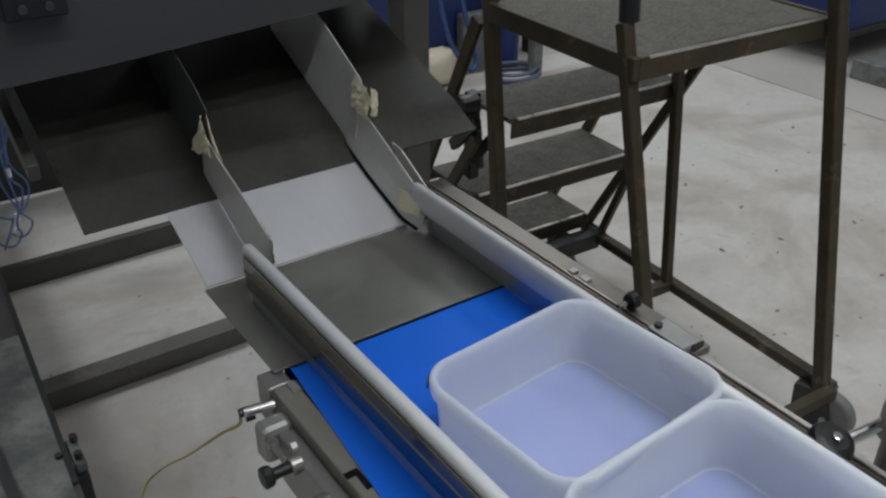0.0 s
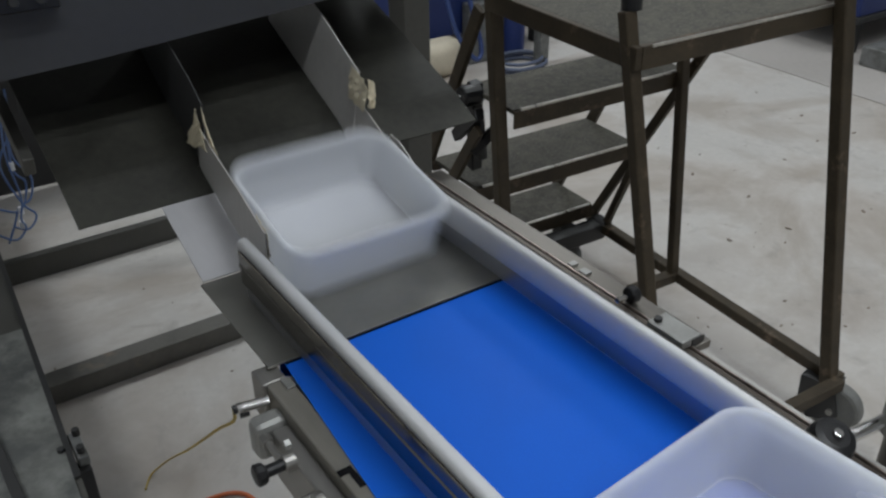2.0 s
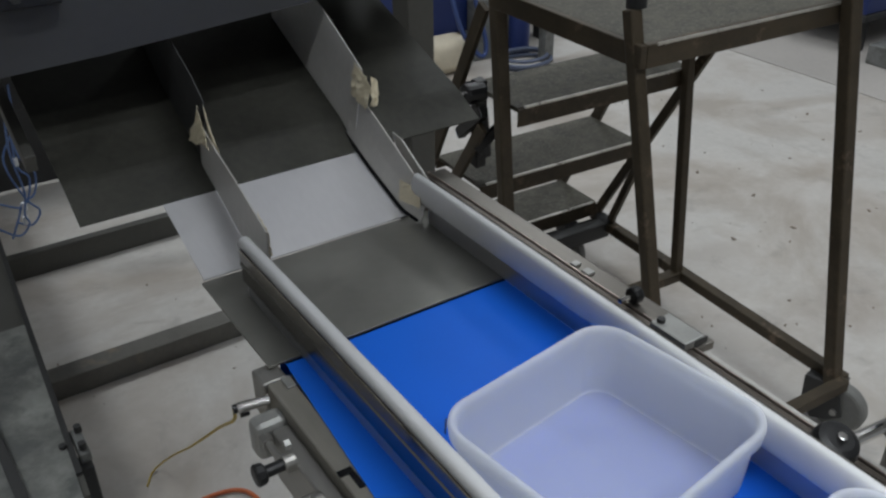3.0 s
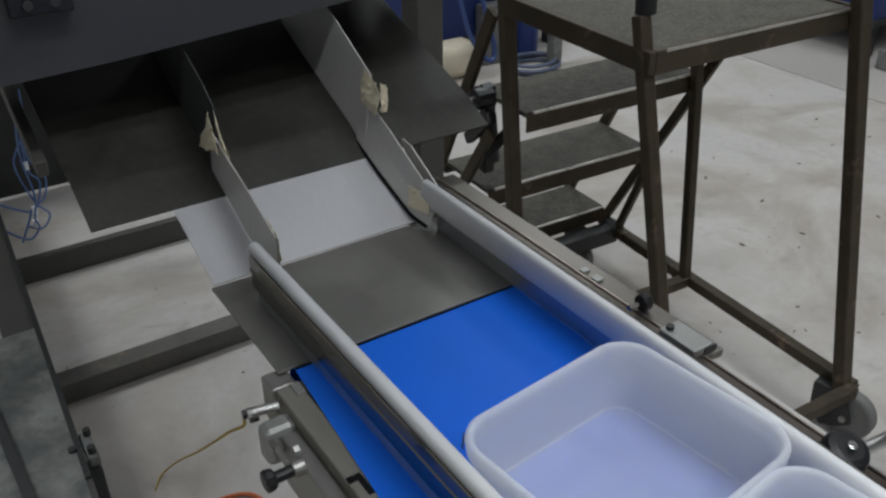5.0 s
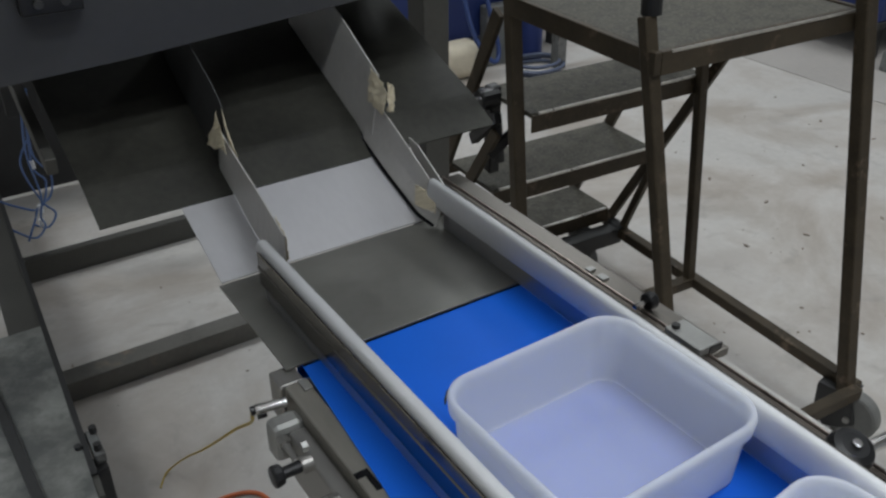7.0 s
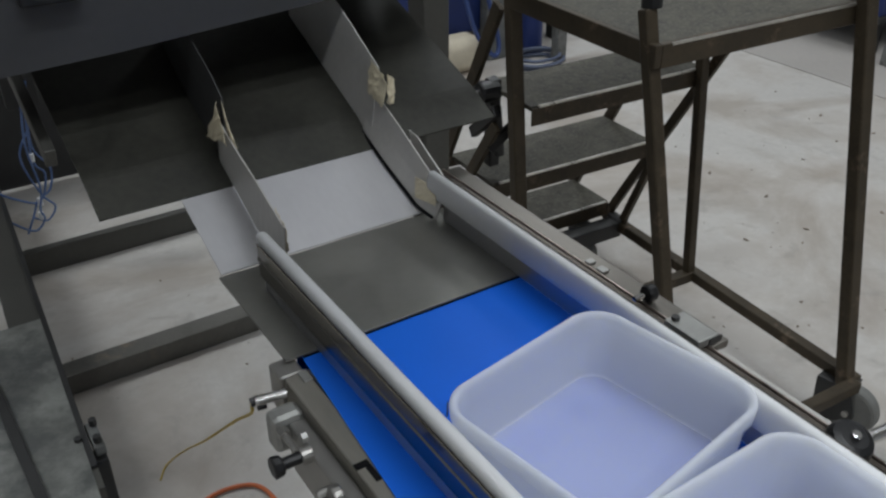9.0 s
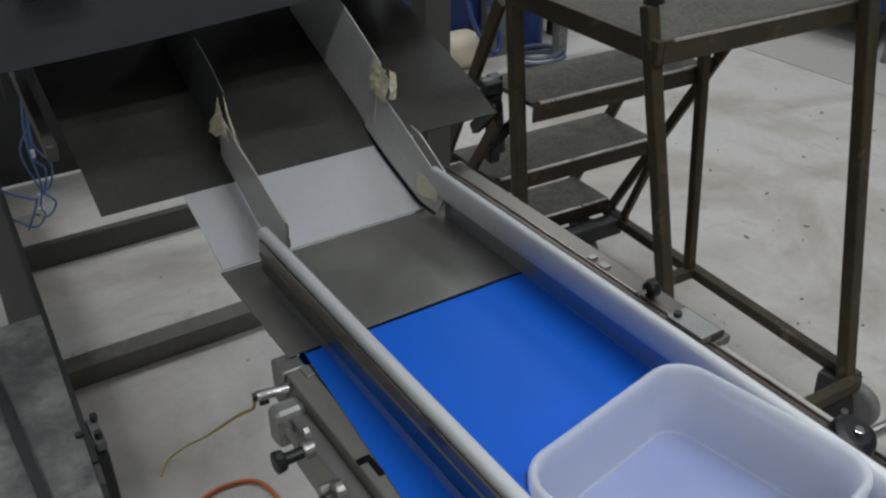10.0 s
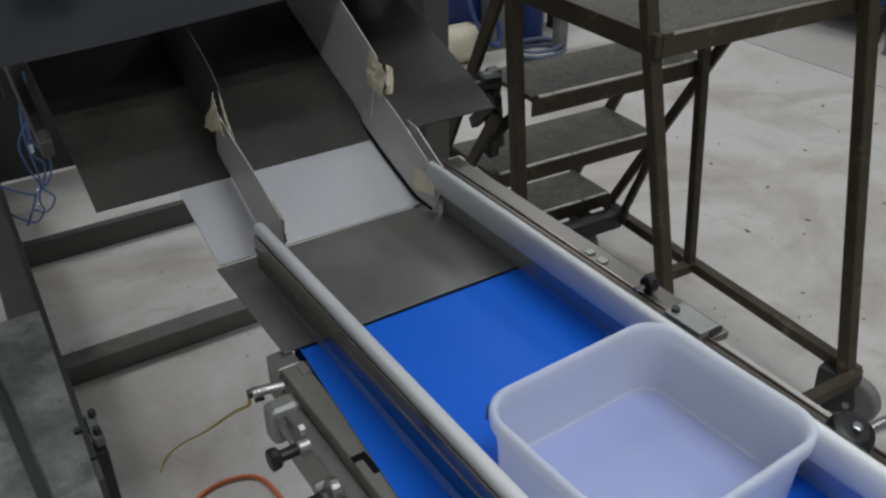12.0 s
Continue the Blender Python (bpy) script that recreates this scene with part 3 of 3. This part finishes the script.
# ---------------------------------------------------------------- packing machine
def machine():
    e = tagged(empty("packing_machine", 0.0, 1.5, 0), "grey painted packing machine on steel posts", "machine")
    def p(name, bm, mat, parent=None, label=""):
        ob = part(name, bm, mat, parent or e, label)
        if parent is None:
            ob.matrix_basis = pose(0, -1.5, 0)
        return ob
    p("front_panel", prism([(-0.6, 0.985), (-0.003, 1.01), (0.325, 1.034), (0.56, 1.05), (0.56, 1.75), (-0.6, 1.75)], (0.45, 0.462), "y"), M_MACHINE, label="grey painted front panel")
    p("side_panel", box((-0.612, 0.45, 0.985), (-0.6005, 0.98, 1.75)), M_MACHINE)
    p("side_panel", box((0.5605, 0.45, 1.05), (0.572, 0.98, 1.75)), M_MACHINE)
    p("top_panel", box((-0.612, 0.45, 1.7505), (0.572, 0.98, 1.762)), M_MACHINE)
    # unseen panel added to block lamps behind; its lower edge sets the chute's shade
    p("back_light_block", box((-0.60, 0.968, 1.40), (0.56, 0.9795, 1.75)), M_MACHINE)
    p("infeed_bed", box((0.04, 0.765, 0.95), (0.36, 2.85, 0.984), 0.004), M_DARK)
    for x, y in ((0.65, 0.72), (-0.62, 0.72), (0.65, 2.46), (-0.62, 2.46)):
        p("post", box((x - 0.03, y - 0.03, FZ), (x + 0.03, y + 0.03, 1.3), 0.003), M_POST)
    p("rear_panel", box((-0.58, 2.5, FZ + 0.02), (0.6, 2.52, 0.95)), M_DARK)
    cb = p("control_box", box((-0.122, 0.428, 1.090), (-0.045, 0.4495, 1.150), 0.003), M_BLACK, label="black control box")
    part("button", rod((-0.1, 0.4275, 1.105), (-0.1, 0.421, 1.105), 0.006, 14, bevel=0.001), M_DARK, cb)
    part("button", rod((-0.068, 0.4275, 1.105), (-0.068, 0.421, 1.105), 0.006, 14, bevel=0.001), M_DARK, cb)
    for x in (-0.5, -0.2, 0.1, 0.4):
        p("panel_screw", rod((x, 0.4495, 1.12), (x, 0.4465, 1.12), 0.006, 12, bevel=0.001), M_STEEL)
    return e


MACHINE = machine()
HP = [[(0.022, 1.9, 0.50), (0.0, 1.9, 0.29), (0.025, 1.9, 0.229), (-0.008, 1.9, 0.146), (-0.07, 1.9, 0.17), (-0.13, 1.9, 0.215)],
      [(0.03, 1.92, 0.50), (0.01, 1.92, 0.32), (0.045, 1.92, 0.24), (0.03, 1.92, 0.17), (-0.01, 1.92, 0.145), (-0.03, 1.91, 0.11), (-0.064, 1.9, 0.05)],
      [(0.012, 1.88, 0.50), (-0.01, 1.88, 0.34), (0.0, 1.88, 0.2), (-0.015, 1.88, 0.13), (-0.01, 1.88, 0.095), (-0.047, 1.88, 0.065), (-0.11, 1.88, 0.12), (-0.14, 1.88, 0.17)],
      [(0.035, 1.9, 0.52), (0.02, 1.9, 0.4), (-0.03, 1.9, 0.3), (0.0, 1.9, 0.17), (0.03, 1.9, 0.12), (0.0, 1.9, 0.08), (-0.04, 1.9, 0.1)]]
hoses = tagged(empty("air_hoses", 0.0, 1.9, 0.3), "bundle of thin blue looped air hoses hanging under the machine", "hoses")
for pts in HP:
    hp = part("hose", hose(pts, 0.0032), M_HOSE, hoses, smooth=True)
    hp.matrix_basis = pose(0, -1.9, -0.3)
for x, z in ((-0.008, 0.146), (0.0, 0.29), (-0.015, 0.10)):
    hp = part("fitting", rod((x, 1.9, z - 0.012), (x, 1.9, z + 0.012), 0.008, 10), M_CAP, hoses, "pale push-in fitting")
    hp.matrix_basis = pose(0, -1.9, -0.3)
hp = part("manifold", box((-0.03, 1.90, 0.44), (0.06, 1.94, 0.62), 0.004), M_DARK, hoses)
hp.matrix_basis = pose(0, -1.9, -0.3)


def base_frame():
    e = tagged(empty("base_frame", -0.15, 1.2, 0), "low steel base frame of grey rail and cross beams", "frame")
    def p(name, bm, mat, label=""):
        ob = part(name, bm, mat, e, label)
        ob.matrix_basis = pose(0.15, -1.2, 0)
        return ob
    p("cross_beam", box((-0.20, 1.220, FZ), (0.62, 1.284, -0.02), 0.003), M_BASE)
    p("cross_beam", box((-0.18, 1.872, FZ), (0.62, 1.902, 0.0), 0.003), M_POST)
    def skew(y):
        return 0.0456 * (y - 0.781) - 0.152
    def strip(x0, x1, y0, y1, z0, z1):
        return prism([(skew(y0) + x0, y0), (skew(y0) + x1, y0), (skew(y1) + x1, y1), (skew(y1) + x0, y1)], (z0, z1), "z")
    p("side_rail", strip(-0.085, 0.0, 0.60, 2.3, 0.06, 0.152), M_POST)
    p("rail_lip", strip(-0.012, 0.0, 0.66, 2.3, 0.1525, 0.159), M_DARK)
    p("flange_plate", strip(-0.26, -0.0125, 0.50, 1.235, 0.1525, 0.158), M_STAINED, "pale stained flange plate")
    p("edge_bar", bar((-0.286, 1.06, 0.167), (-0.262, 0.50, 0.167), 0.020, 0.017, 0.002), M_DARK)
    p("end_bracket", box((-0.1505, 0.718, 0.125), (-0.128, 0.805, 0.150), 0.004), M_RAILG)
    for x, y in ((-0.172, 0.749), (-0.134, 0.791), (-0.139, 0.735)):
        p("bolt", rod((x, y, 0.1505 if x > -0.15 else 0.1585), (x, y, 0.166), 0.0085, 6, bevel=0.001), M_DARK)
    for x, y in ((-0.196, 0.66), (-0.14, 2.2)):
        p("foot", box((x - 0.03, y - 0.03, FZ), (x + 0.03, y + 0.03, 0.0595), 0.003), M_BASE)
    p("foot", box((-0.156, 0.705, FZ), (-0.130, 0.745, 0.1245), 0.003), M_DARK)
    p("guard_panel", box((-0.325, 1.02, 0.02), (-0.2975, 1.22, 0.19), 0.004), M_BLUE, "dark blue guard panel")
    return e


base_frame()

# ---------------------------------------------------------------- tubs
def rounded(hx, hy, r, n=10):
    out = []
    for cx, cy, a0 in ((hx - r, hy - r, 0), (-hx + r, hy - r, 90), (-hx + r, -hy + r, 180), (hx - r, -hy + r, 270)):
        for k in range(n + 1):
            a = radians(a0 + 90 * k / n)
            out.append((cx + r * math.cos(a), cy + r * math.sin(a)))
    return out


TS = 1.05  # tub size
BODY_LOOPS = [tuple(TS * v for v in q) for q in (  # half width, half length, corner radius, height
    (0.0992, 0.0876, 0.0228, 0.0010), (0.1003, 0.0888, 0.0235, 0.0006), (0.1025, 0.0910, 0.026, 0.0035), (0.1070, 0.0955, 0.032, 0.0615),
    (0.1062, 0.0947, 0.0312, 0.0666), (0.1047, 0.0932, 0.0299, 0.0666), (0.1046, 0.0931, 0.0298, 0.0650), (0.1036, 0.0921, 0.0285, 0.0500), (0.1006, 0.0890, 0.024, 0.0065), (0.1000, 0.0884, 0.0234, 0.0044), (0.0992, 0.0876, 0.0228, 0.0037))]
RIM_LOOPS = [tuple(TS * v for v in q) for q in (
    (0.1074, 0.0959, 0.0325, 0.0605), (0.1102, 0.0987, 0.0345, 0.0606), (0.1120, 0.1005, 0.036, 0.0622), (0.1130, 0.1015, 0.0365, 0.0735), (0.1124, 0.1009, 0.036, 0.0766),
    (0.1105, 0.0990, 0.0345, 0.0782), (0.1082, 0.0967, 0.0325, 0.0778), (0.1064, 0.0949, 0.031, 0.0762), (0.1053, 0.0938, 0.0304, 0.0735), (0.1049, 0.0934, 0.0301, 0.0700), (0.1047, 0.0932, 0.0299, 0.0675), (0.1047, 0.0932, 0.0299, 0.0666))]


def lofted(loops, closed, wrap=True, skip=-1):
    bm = bmesh.new()
    rings = [[bm.verts.new((x, y, z)) for x, y in rounded(hx, hy, r)] for hx, hy, r, z in loops]
    n = len(rings[0])
    pairs = list(zip(rings, rings[1:])) + ([(rings[-1], rings[0])] if closed and wrap else [])
    for i, (a, b) in enumerate(pairs):
        if i == skip:
            continue
        for k in range(n):
            bm.faces.new((a[k], a[(k + 1) % n], b[(k + 1) % n], b[k]))
    if not closed:
        bm.faces.new(rings[0][::-1])
        bm.faces.new(rings[-1])
    return bm


def make_tub():
    e = tagged(empty("tub"), "empty milky-white plastic tub with thick rim", "tub", "tubs on the line")
    part("body", lofted(BODY_LOOPS, True, False, 4), M_TUB, e, smooth=True)
    part("rim", lofted(RIM_LOOPS, True, False), M_TUB, e, "thick rounded rim", smooth=True)
    part("base", prism(rounded(0.0999 * TS, 0.0883 * TS, 0.0234 * TS), (0.0013, 0.0035), "z"), M_TUBBASE, e, "thin base that lets the belt show through")
    m = Matrix.Translation((-0.1033 * TS, 0.0918 * TS, 0.0715)) @ Matrix.Rotation(radians(45), 4, "Z")
    part("rim_notch", box((-0.007, -0.0008, -0.0035), (0.007, 0.0006, 0.0035), 0.0004, m), M_DARK, e, "dark moulded notch in the rim")
    return e


TUB = make_tub()
TUBS = [TUB] + [copy_thing(TUB, pose(0, 0, 0)) for _ in range(6)]

# ---------------------------------------------------------------- mobile steps
def castor(name, parent, x, y, r, w):
    k = r / 0.058
    cheek = [(y + 0.004 * k, 0.046), (y + 0.075 * k, 0.046), (y + 0.072 * k, FZ + 0.050 * k), (y + 0.045 * k, FZ + 0.018 * k), (y + 0.012 * k, FZ + 0.030 * k), (y - 0.016 * k, FZ + 0.050 * k), (y - 0.010 * k, FZ + 0.072 * k)]
    c = part(name, prism(cheek, (x - w / 2 - 0.012, x - w / 2 - 0.005), "x"), M_DARK, parent, "castor with steel fork")
    part("fork_cheek", prism(cheek, (x + w / 2 + 0.005, x + w / 2 + 0.012), "x"), M_DARK, c)
    part("top_plate", box((x - w / 2 - 0.013, y + 0.0 * k, 0.0465), (x + w / 2 + 0.013, y + 0.074 * k, 0.052), 0.001), M_DARK, c)
    part("wheel", rod((x - w / 2, y, FZ + r), (x + w / 2, y, FZ + r), r, 32, bevel=0.009), M_RUBBER, c, "grey rubber wheel")
    part("axle", rod((x - w / 2 - 0.018, y, FZ + r), (x + w / 2 + 0.018, y, FZ + r), 0.008, 12), M_STEEL, c)
    return c


def ladder():
    e = tagged(empty("mobile_steps", 0.882, 0.314, 0, -2.7), "worn brown-painted steel mobile steps on castors", "step ladder")
    ZP = 0.899
    legs = (((-0.016, 0.028, 0.955), (-0.012, -0.20, 0.045), 0.028), ((0.513, -0.012, ZP + 0.1), (0.515, -0.205, 0.045), 0.034),
            ((-0.011, 0.465, ZP + 0.1), (0.0, 0.37, 0.045), 0.032), ((0.517, 0.40, ZP - 0.040), (0.526, 0.325, 0.06), 0.027))
    for a, b, w in legs:
        part("leg", bar(b, a, w, 0.9 * w, 0.004, (0, 1, 0)), M_LADDER, e)
    part("handrail_post", rod((-0.005, 0.029, 0.956), (-0.008, 0.060, 1.35), 0.019, 18), M_BLACK, e, "black sleeved handrail post")
    top = part("platform", box((-0.01, 0.0005, ZP - 0.012), (0.515, 0.45, ZP), 0.002), M_TREAD, e, "worn ribbed platform plate")
    part("platform_beam", box((-0.012, -0.018, ZP - 0.042), (0.52, -0.001, ZP + 0.002), 0.002), M_LADDER, e)
    part("platform_beam", box((-0.028, -0.018, ZP - 0.040), (-0.0125, 0.46, ZP + 0.002), 0.002), M_LADDER, e)
    part("platform_beam", box((0.521, -0.018, ZP - 0.040), (0.535, 0.46, ZP + 0.002), 0.002), M_LADDER, e)
    part("platform_edge", box((0.01, -0.020, ZP - 0.002), (0.50, -0.0165, ZP + 0.0035), 0.0008), M_NOSE, e, "bare worn steel edge")
    for y, z, d in ((0.395, 0.640, 0.2), (0.545, 0.382, 0.21), (0.70, 0.123, 0.17)):
        t = part("tread", box((0.012, y, z - 0.012), (0.54, y + d, z), 0.002), M_TREAD, e, "worn tread with bare edge")
        part("flange", box((0.012, y - 0.006, z - 0.046), (0.54, y - 0.0005, z - 0.004), 0.001), M_LADDER, t)
        part("nosing", box((0.03, y - 0.0075, z - 0.0035), (0.53, y - 0.0004, z + 0.0018), 0.0008), M_NOSE, t, "bare worn steel edge")
        part("back_flange", box((0.012, y + d + 0.0005, z - 0.04), (0.54, y + d + 0.006, z - 0.004), 0.001), M_LADDER, t)
    part("base_bar", bar((0.532, -0.22, 0.061), (0.55, 0.66, 0.061), 0.032, 0.03, 0.003), M_LADDER, e)
    part("base_bar", bar((0.0, -0.19, 0.061), (0.0, 0.66, 0.061), 0.032, 0.03, 0.003), M_LADDER, e)
    part("tie_bar", bar((0.0, 0.325, 0.061), (0.53, 0.325, 0.061), 0.03, 0.03, 0.003), M_LADDER, e)
    part("tie_bar", bar((0.0, -0.225, 0.061), (0.525, -0.225, 0.061), 0.028, 0.03, 0.003), M_LADDER, e)
    part("tie_bar", bar((0.2, 0.66, 0.05), (0.55, 0.66, 0.05), 0.05, 0.05, 0.003), M_DARK, e)
    for x in (-0.012, 0.552):
        if x > 0:
            part("stringer", bar((x, 0.255, 0.85), (x, 0.72, 0.05), 0.014, 0.027, 0.002), M_LADDER, e)
        part("stringer", bar((x, 0.50, 0.85), (x, 0.91, 0.05), 0.014, 0.034, 0.002), M_LADDER, e)
    part("brace", bar((-0.012, 0.50, 0.56), (-0.012, 0.84, 0.05), 0.014, 0.03, 0.002), M_LADDER, e)
    part("brace", bar((0.545, 0.52, 0.36), (0.552, 0.64, 0.07), 0.016, 0.022, 0.002), M_LADDER, e)
    c = castor("front_castor", e, 0.522, -0.225, 0.064, 0.036)
    c.matrix_basis = pose(0.537, -0.222, 0, 0, 0, 14) @ pose(-0.522, 0.225, 0)
    castor("front_castor", e, 0.0, -0.225, 0.060, 0.036)
    for x in (0.06, 0.47):
        castor("rear_castor", e, x, 0.70, 0.048, 0.026)
    part("bar_end", rod((0.552, 0.63, 0.068), (0.552, 0.69, 0.068), 0.02, 16, bevel=0.004), M_DARK, e)
    # foot-brake linkage by the rear leg
    lk = part("brake_linkage", bar((0.01, 0.55, 0.66), (0.03, 0.58, 0.42), 0.03, 0.03, 0.004), M_BLACK, e, "black brake linkage")
    part("linkage_knob", rod((-0.035, 0.545, 0.632), (0.02, 0.545, 0.632), 0.026, 14, bevel=0.006), M_BLACK, lk)
    part("linkage_bolt", rod((-0.042, 0.545, 0.632), (-0.036, 0.545, 0.632), 0.008, 10), M_BRIGHT, lk)
    part("linkage_arm", bar((-0.01, 0.50, 0.60), (0.0, 0.62, 0.50), 0.022, 0.03, 0.004), M_BLACK, lk)
    part("linkage_spring", rod((0.0, 0.52, 0.60), (0.02, 0.53, 0.47), 0.013, 12), M_DARK, lk)
    part("linkage_arm", bar((-0.01, 0.53, 0.49), (0.05, 0.50, 0.56), 0.022, 0.025, 0.004), M_BLACK, lk)
    return e


LADDER = ladder()


# ---------------------------------------------------------------- far equipment
tagged(part("floor_slab", box((3.42, -2.2, FZ + 0.0005), (X1 - 0.01, Y1 - 0.01, FZ + 0.004)), material("worn_slab", (0.41, 0.385, 0.36), 0.6, var=0.12, scale=2, fine=40, bump=0.05)),
       "darker worn floor slab", "floor slab", kind="structure")
cab = tagged(empty("blue_cabinet", 2.2, 3.1, FZ), "dark blue painted machine cabinet on legs", "cabinet")
part("body", box((-0.55, -0.30, 0.14), (0.62, 0.35, 1.3), 0.006), M_BLUE, cab)
for x in (-0.5, 0.57):
    for y in (-0.25, 0.3):
        part("leg", box((x - 0.03, y - 0.03, 0.0), (x + 0.03, y + 0.03, 0.1395), 0.003), M_DARK, cab)
tagged(part("sack", box((1.93, 2.62, FZ), (2.16, 2.78, FZ + 0.17), 0.045), M_CREAM, smooth=True), "cream filled sack lying on the floor", "sack")
tagged(part("grey_box", box((2.24, 2.72, FZ), (2.46, 2.79, FZ + 0.30), 0.008), M_RAILG), "grey steel box on the floor", "box")
tagged(part("blue_drum", rod((2.50, 2.70, FZ), (2.50, 2.70, FZ + 0.62), 0.055, 28, bevel=0.008), M_BLUE, smooth=False), "slim dark blue cylinder on the floor", "cylinder")
tagged(part("steel_post", box((2.51, 2.50, FZ), (2.565, 2.555, 1.4), 0.004), M_RAILG), "grey steel post on the floor", "post")
coil = tagged(empty("hose_coil", 2.42, 2.55, FZ), "coil of grey-blue hose on the floor", "hose")
for k, (r, z) in enumerate(((0.13, 0.012), (0.145, 0.03), (0.12, 0.048))):
    part("loop", hose([(r * math.cos(a * 0.7), r * 0.8 * math.sin(a * 0.7), z + 0.002 * (a % 2)) for a in range(10)], 0.009), M_HOSEG, coil, smooth=True)
tagged(part("blue_hose", hose([(2.02, 2.66, 0.5), (2.05, 2.62, 0.25), (2.10, 2.60, 0.10), (2.18, 2.58, 0.0), (2.22, 2.6, 0.06), (2.16, 2.62, 0.3), (2.14, 2.66, 0.55)], 0.012), M_HOSED, smooth=True), "blue air hose hanging in a loop", "hose")
tagged(part("floor_hose", hose([(1.75, 2.6, FZ + 0.012), (1.95, 2.5, FZ + 0.012), (2.1, 2.42, FZ + 0.012), (2.2, 2.38, FZ + 0.012)], 0.012), M_BLACK, smooth=True), "dark hose lying on the floor", "hose")
bench = tagged(empty("blue_bench", 4.1, 1.75, FZ), "blue steel workbench with dark legs", "bench")
part("apron", box((-0.22, -0.05, 0.20), (1.4, 0.6, 0.42), 0.006), M_BLUE, bench)
part("lower_edge", box((-0.23, -0.06, 0.165), (1.41, 0.61, 0.1995), 0.004), M_DARK, bench)
for x, y in ((-0.18, 0.0), (1.35, 0.0), (-0.18, 0.55), (1.35, 0.55)):
    part("leg", box((x - 0.035, y - 0.035, 0.0), (x + 0.035, y + 0.035, 0.1645), 0.003), M_DARK, bench)
tagged(part("grey_crate", box((3.80, 1.32, FZ + 0.004), (4.4, 1.60, FZ + 0.10), 0.006), M_RAILG), "low grey steel crate on the floor", "crate")

# crumbs and chips swept about the floor
rng = random.Random(7)
bm = bmesh.new()
for k in range(120):
    x, y = rng.uniform(1.2, 3.2), rng.uniform(0.0, 2.2)
    if rng.random() < 0.12:
        x, y = rng.uniform(-0.1, 0.5), rng.uniform(0.6, 1.9)
    r = rng.choice((0.002, 0.002, 0.003, 0.004, 0.006)) if x > 1 else rng.choice((0.002, 0.003))
    m = pose(x, y, FZ + r * 0.4, rng.uniform(-20, 20), rng.uniform(-20, 20), rng.uniform(0, 180))
    q = bmesh.ops.create_icosphere(bm, subdivisions=1, radius=r)
    for v in q["verts"]:
        v.co = m @ Vector((v.co.x * rng.uniform(1.0, 2.4), v.co.y, v.co.z * 0.5))
tagged(part("floor_debris", bm, M_DEBRIS), "dark crumbs and chips scattered on the floor", "debris", kind="stuff")


# ---------------------------------------------------------------- motion
BELT_SPEED = 0.1155
SLIDE = ((1.60, 0.90, 0.984, 0), (1.70, 0.79, 0.987, 10), (1.87, 0.66, None, 21), (1.92, 0.44, None, 21), (1.96, 0.30, None, 21), (2.00, 0.196, 0.790, 12),
         (2.05, 0.120, 0.779, 4), (2.10, 0.017, ZB + 0.004, 0), (2.20, -0.105, ZB + 0.001, 0), (2.30, -0.216, ZB + 0.001, 0), (2.40, -0.258, ZB + 0.001, 0), (2.50, -0.275, ZB + 0.001, 0))
LAGS = ((-4.28, 2.0, 0.200), (-2.49, 4.8, 0.205), (0.0, 7.6, 0.190, -0.005), (1.87, 6.0, 0.188, -0.006), (4.335, 1.5, 0.193, -0.010), (6.17, 9.8, 0.190), (8.645, 2.3, 0.203, 0.012))


def tub_pose(s, yaw, x, dy=0.0):
    """Pose of a tub at its own time s."""
    if s <= SLIDE[0][0]:
        return pose(0.2, SLIDE[0][1] + 0.118 * (SLIDE[0][0] - s), 0.985)
    if s >= SLIDE[-1][0]:
        return pose(x, SLIDE[-1][1] + dy - BELT_SPEED * (s - SLIDE[-1][0]), ZB + 0.001, 0, 0, yaw)
    for a, b in zip(SLIDE, SLIDE[1:]):
        if a[0] <= s <= b[0]:
            k = (s - a[0]) / (b[0] - a[0])
            f = [chute_z(q[1], 0.014) if q[2] is None else q[2] for q in (a, b)]
            w = min(1, max(0, (s - 2.0) / 0.5))
            return pose(0.2 + (x - 0.2) * w, a[1] + (b[1] - a[1]) * k + dy * w, f[0] + (f[1] - f[0]) * k, a[3] + (b[3] - a[3]) * k, 0, yaw * w)


def motions():
    for tub, (lag, *rest) in zip(TUBS, LAGS):
        times = {0.0, 12.0} | {round(q[0] + lag, 3) for q in SLIDE if 0 < q[0] + lag < 12} | {t * 0.5 for t in range(25)}
        walk(tub, [(t, tub_pose(t - lag, *rest)) for t in sorted(times)])


motions()
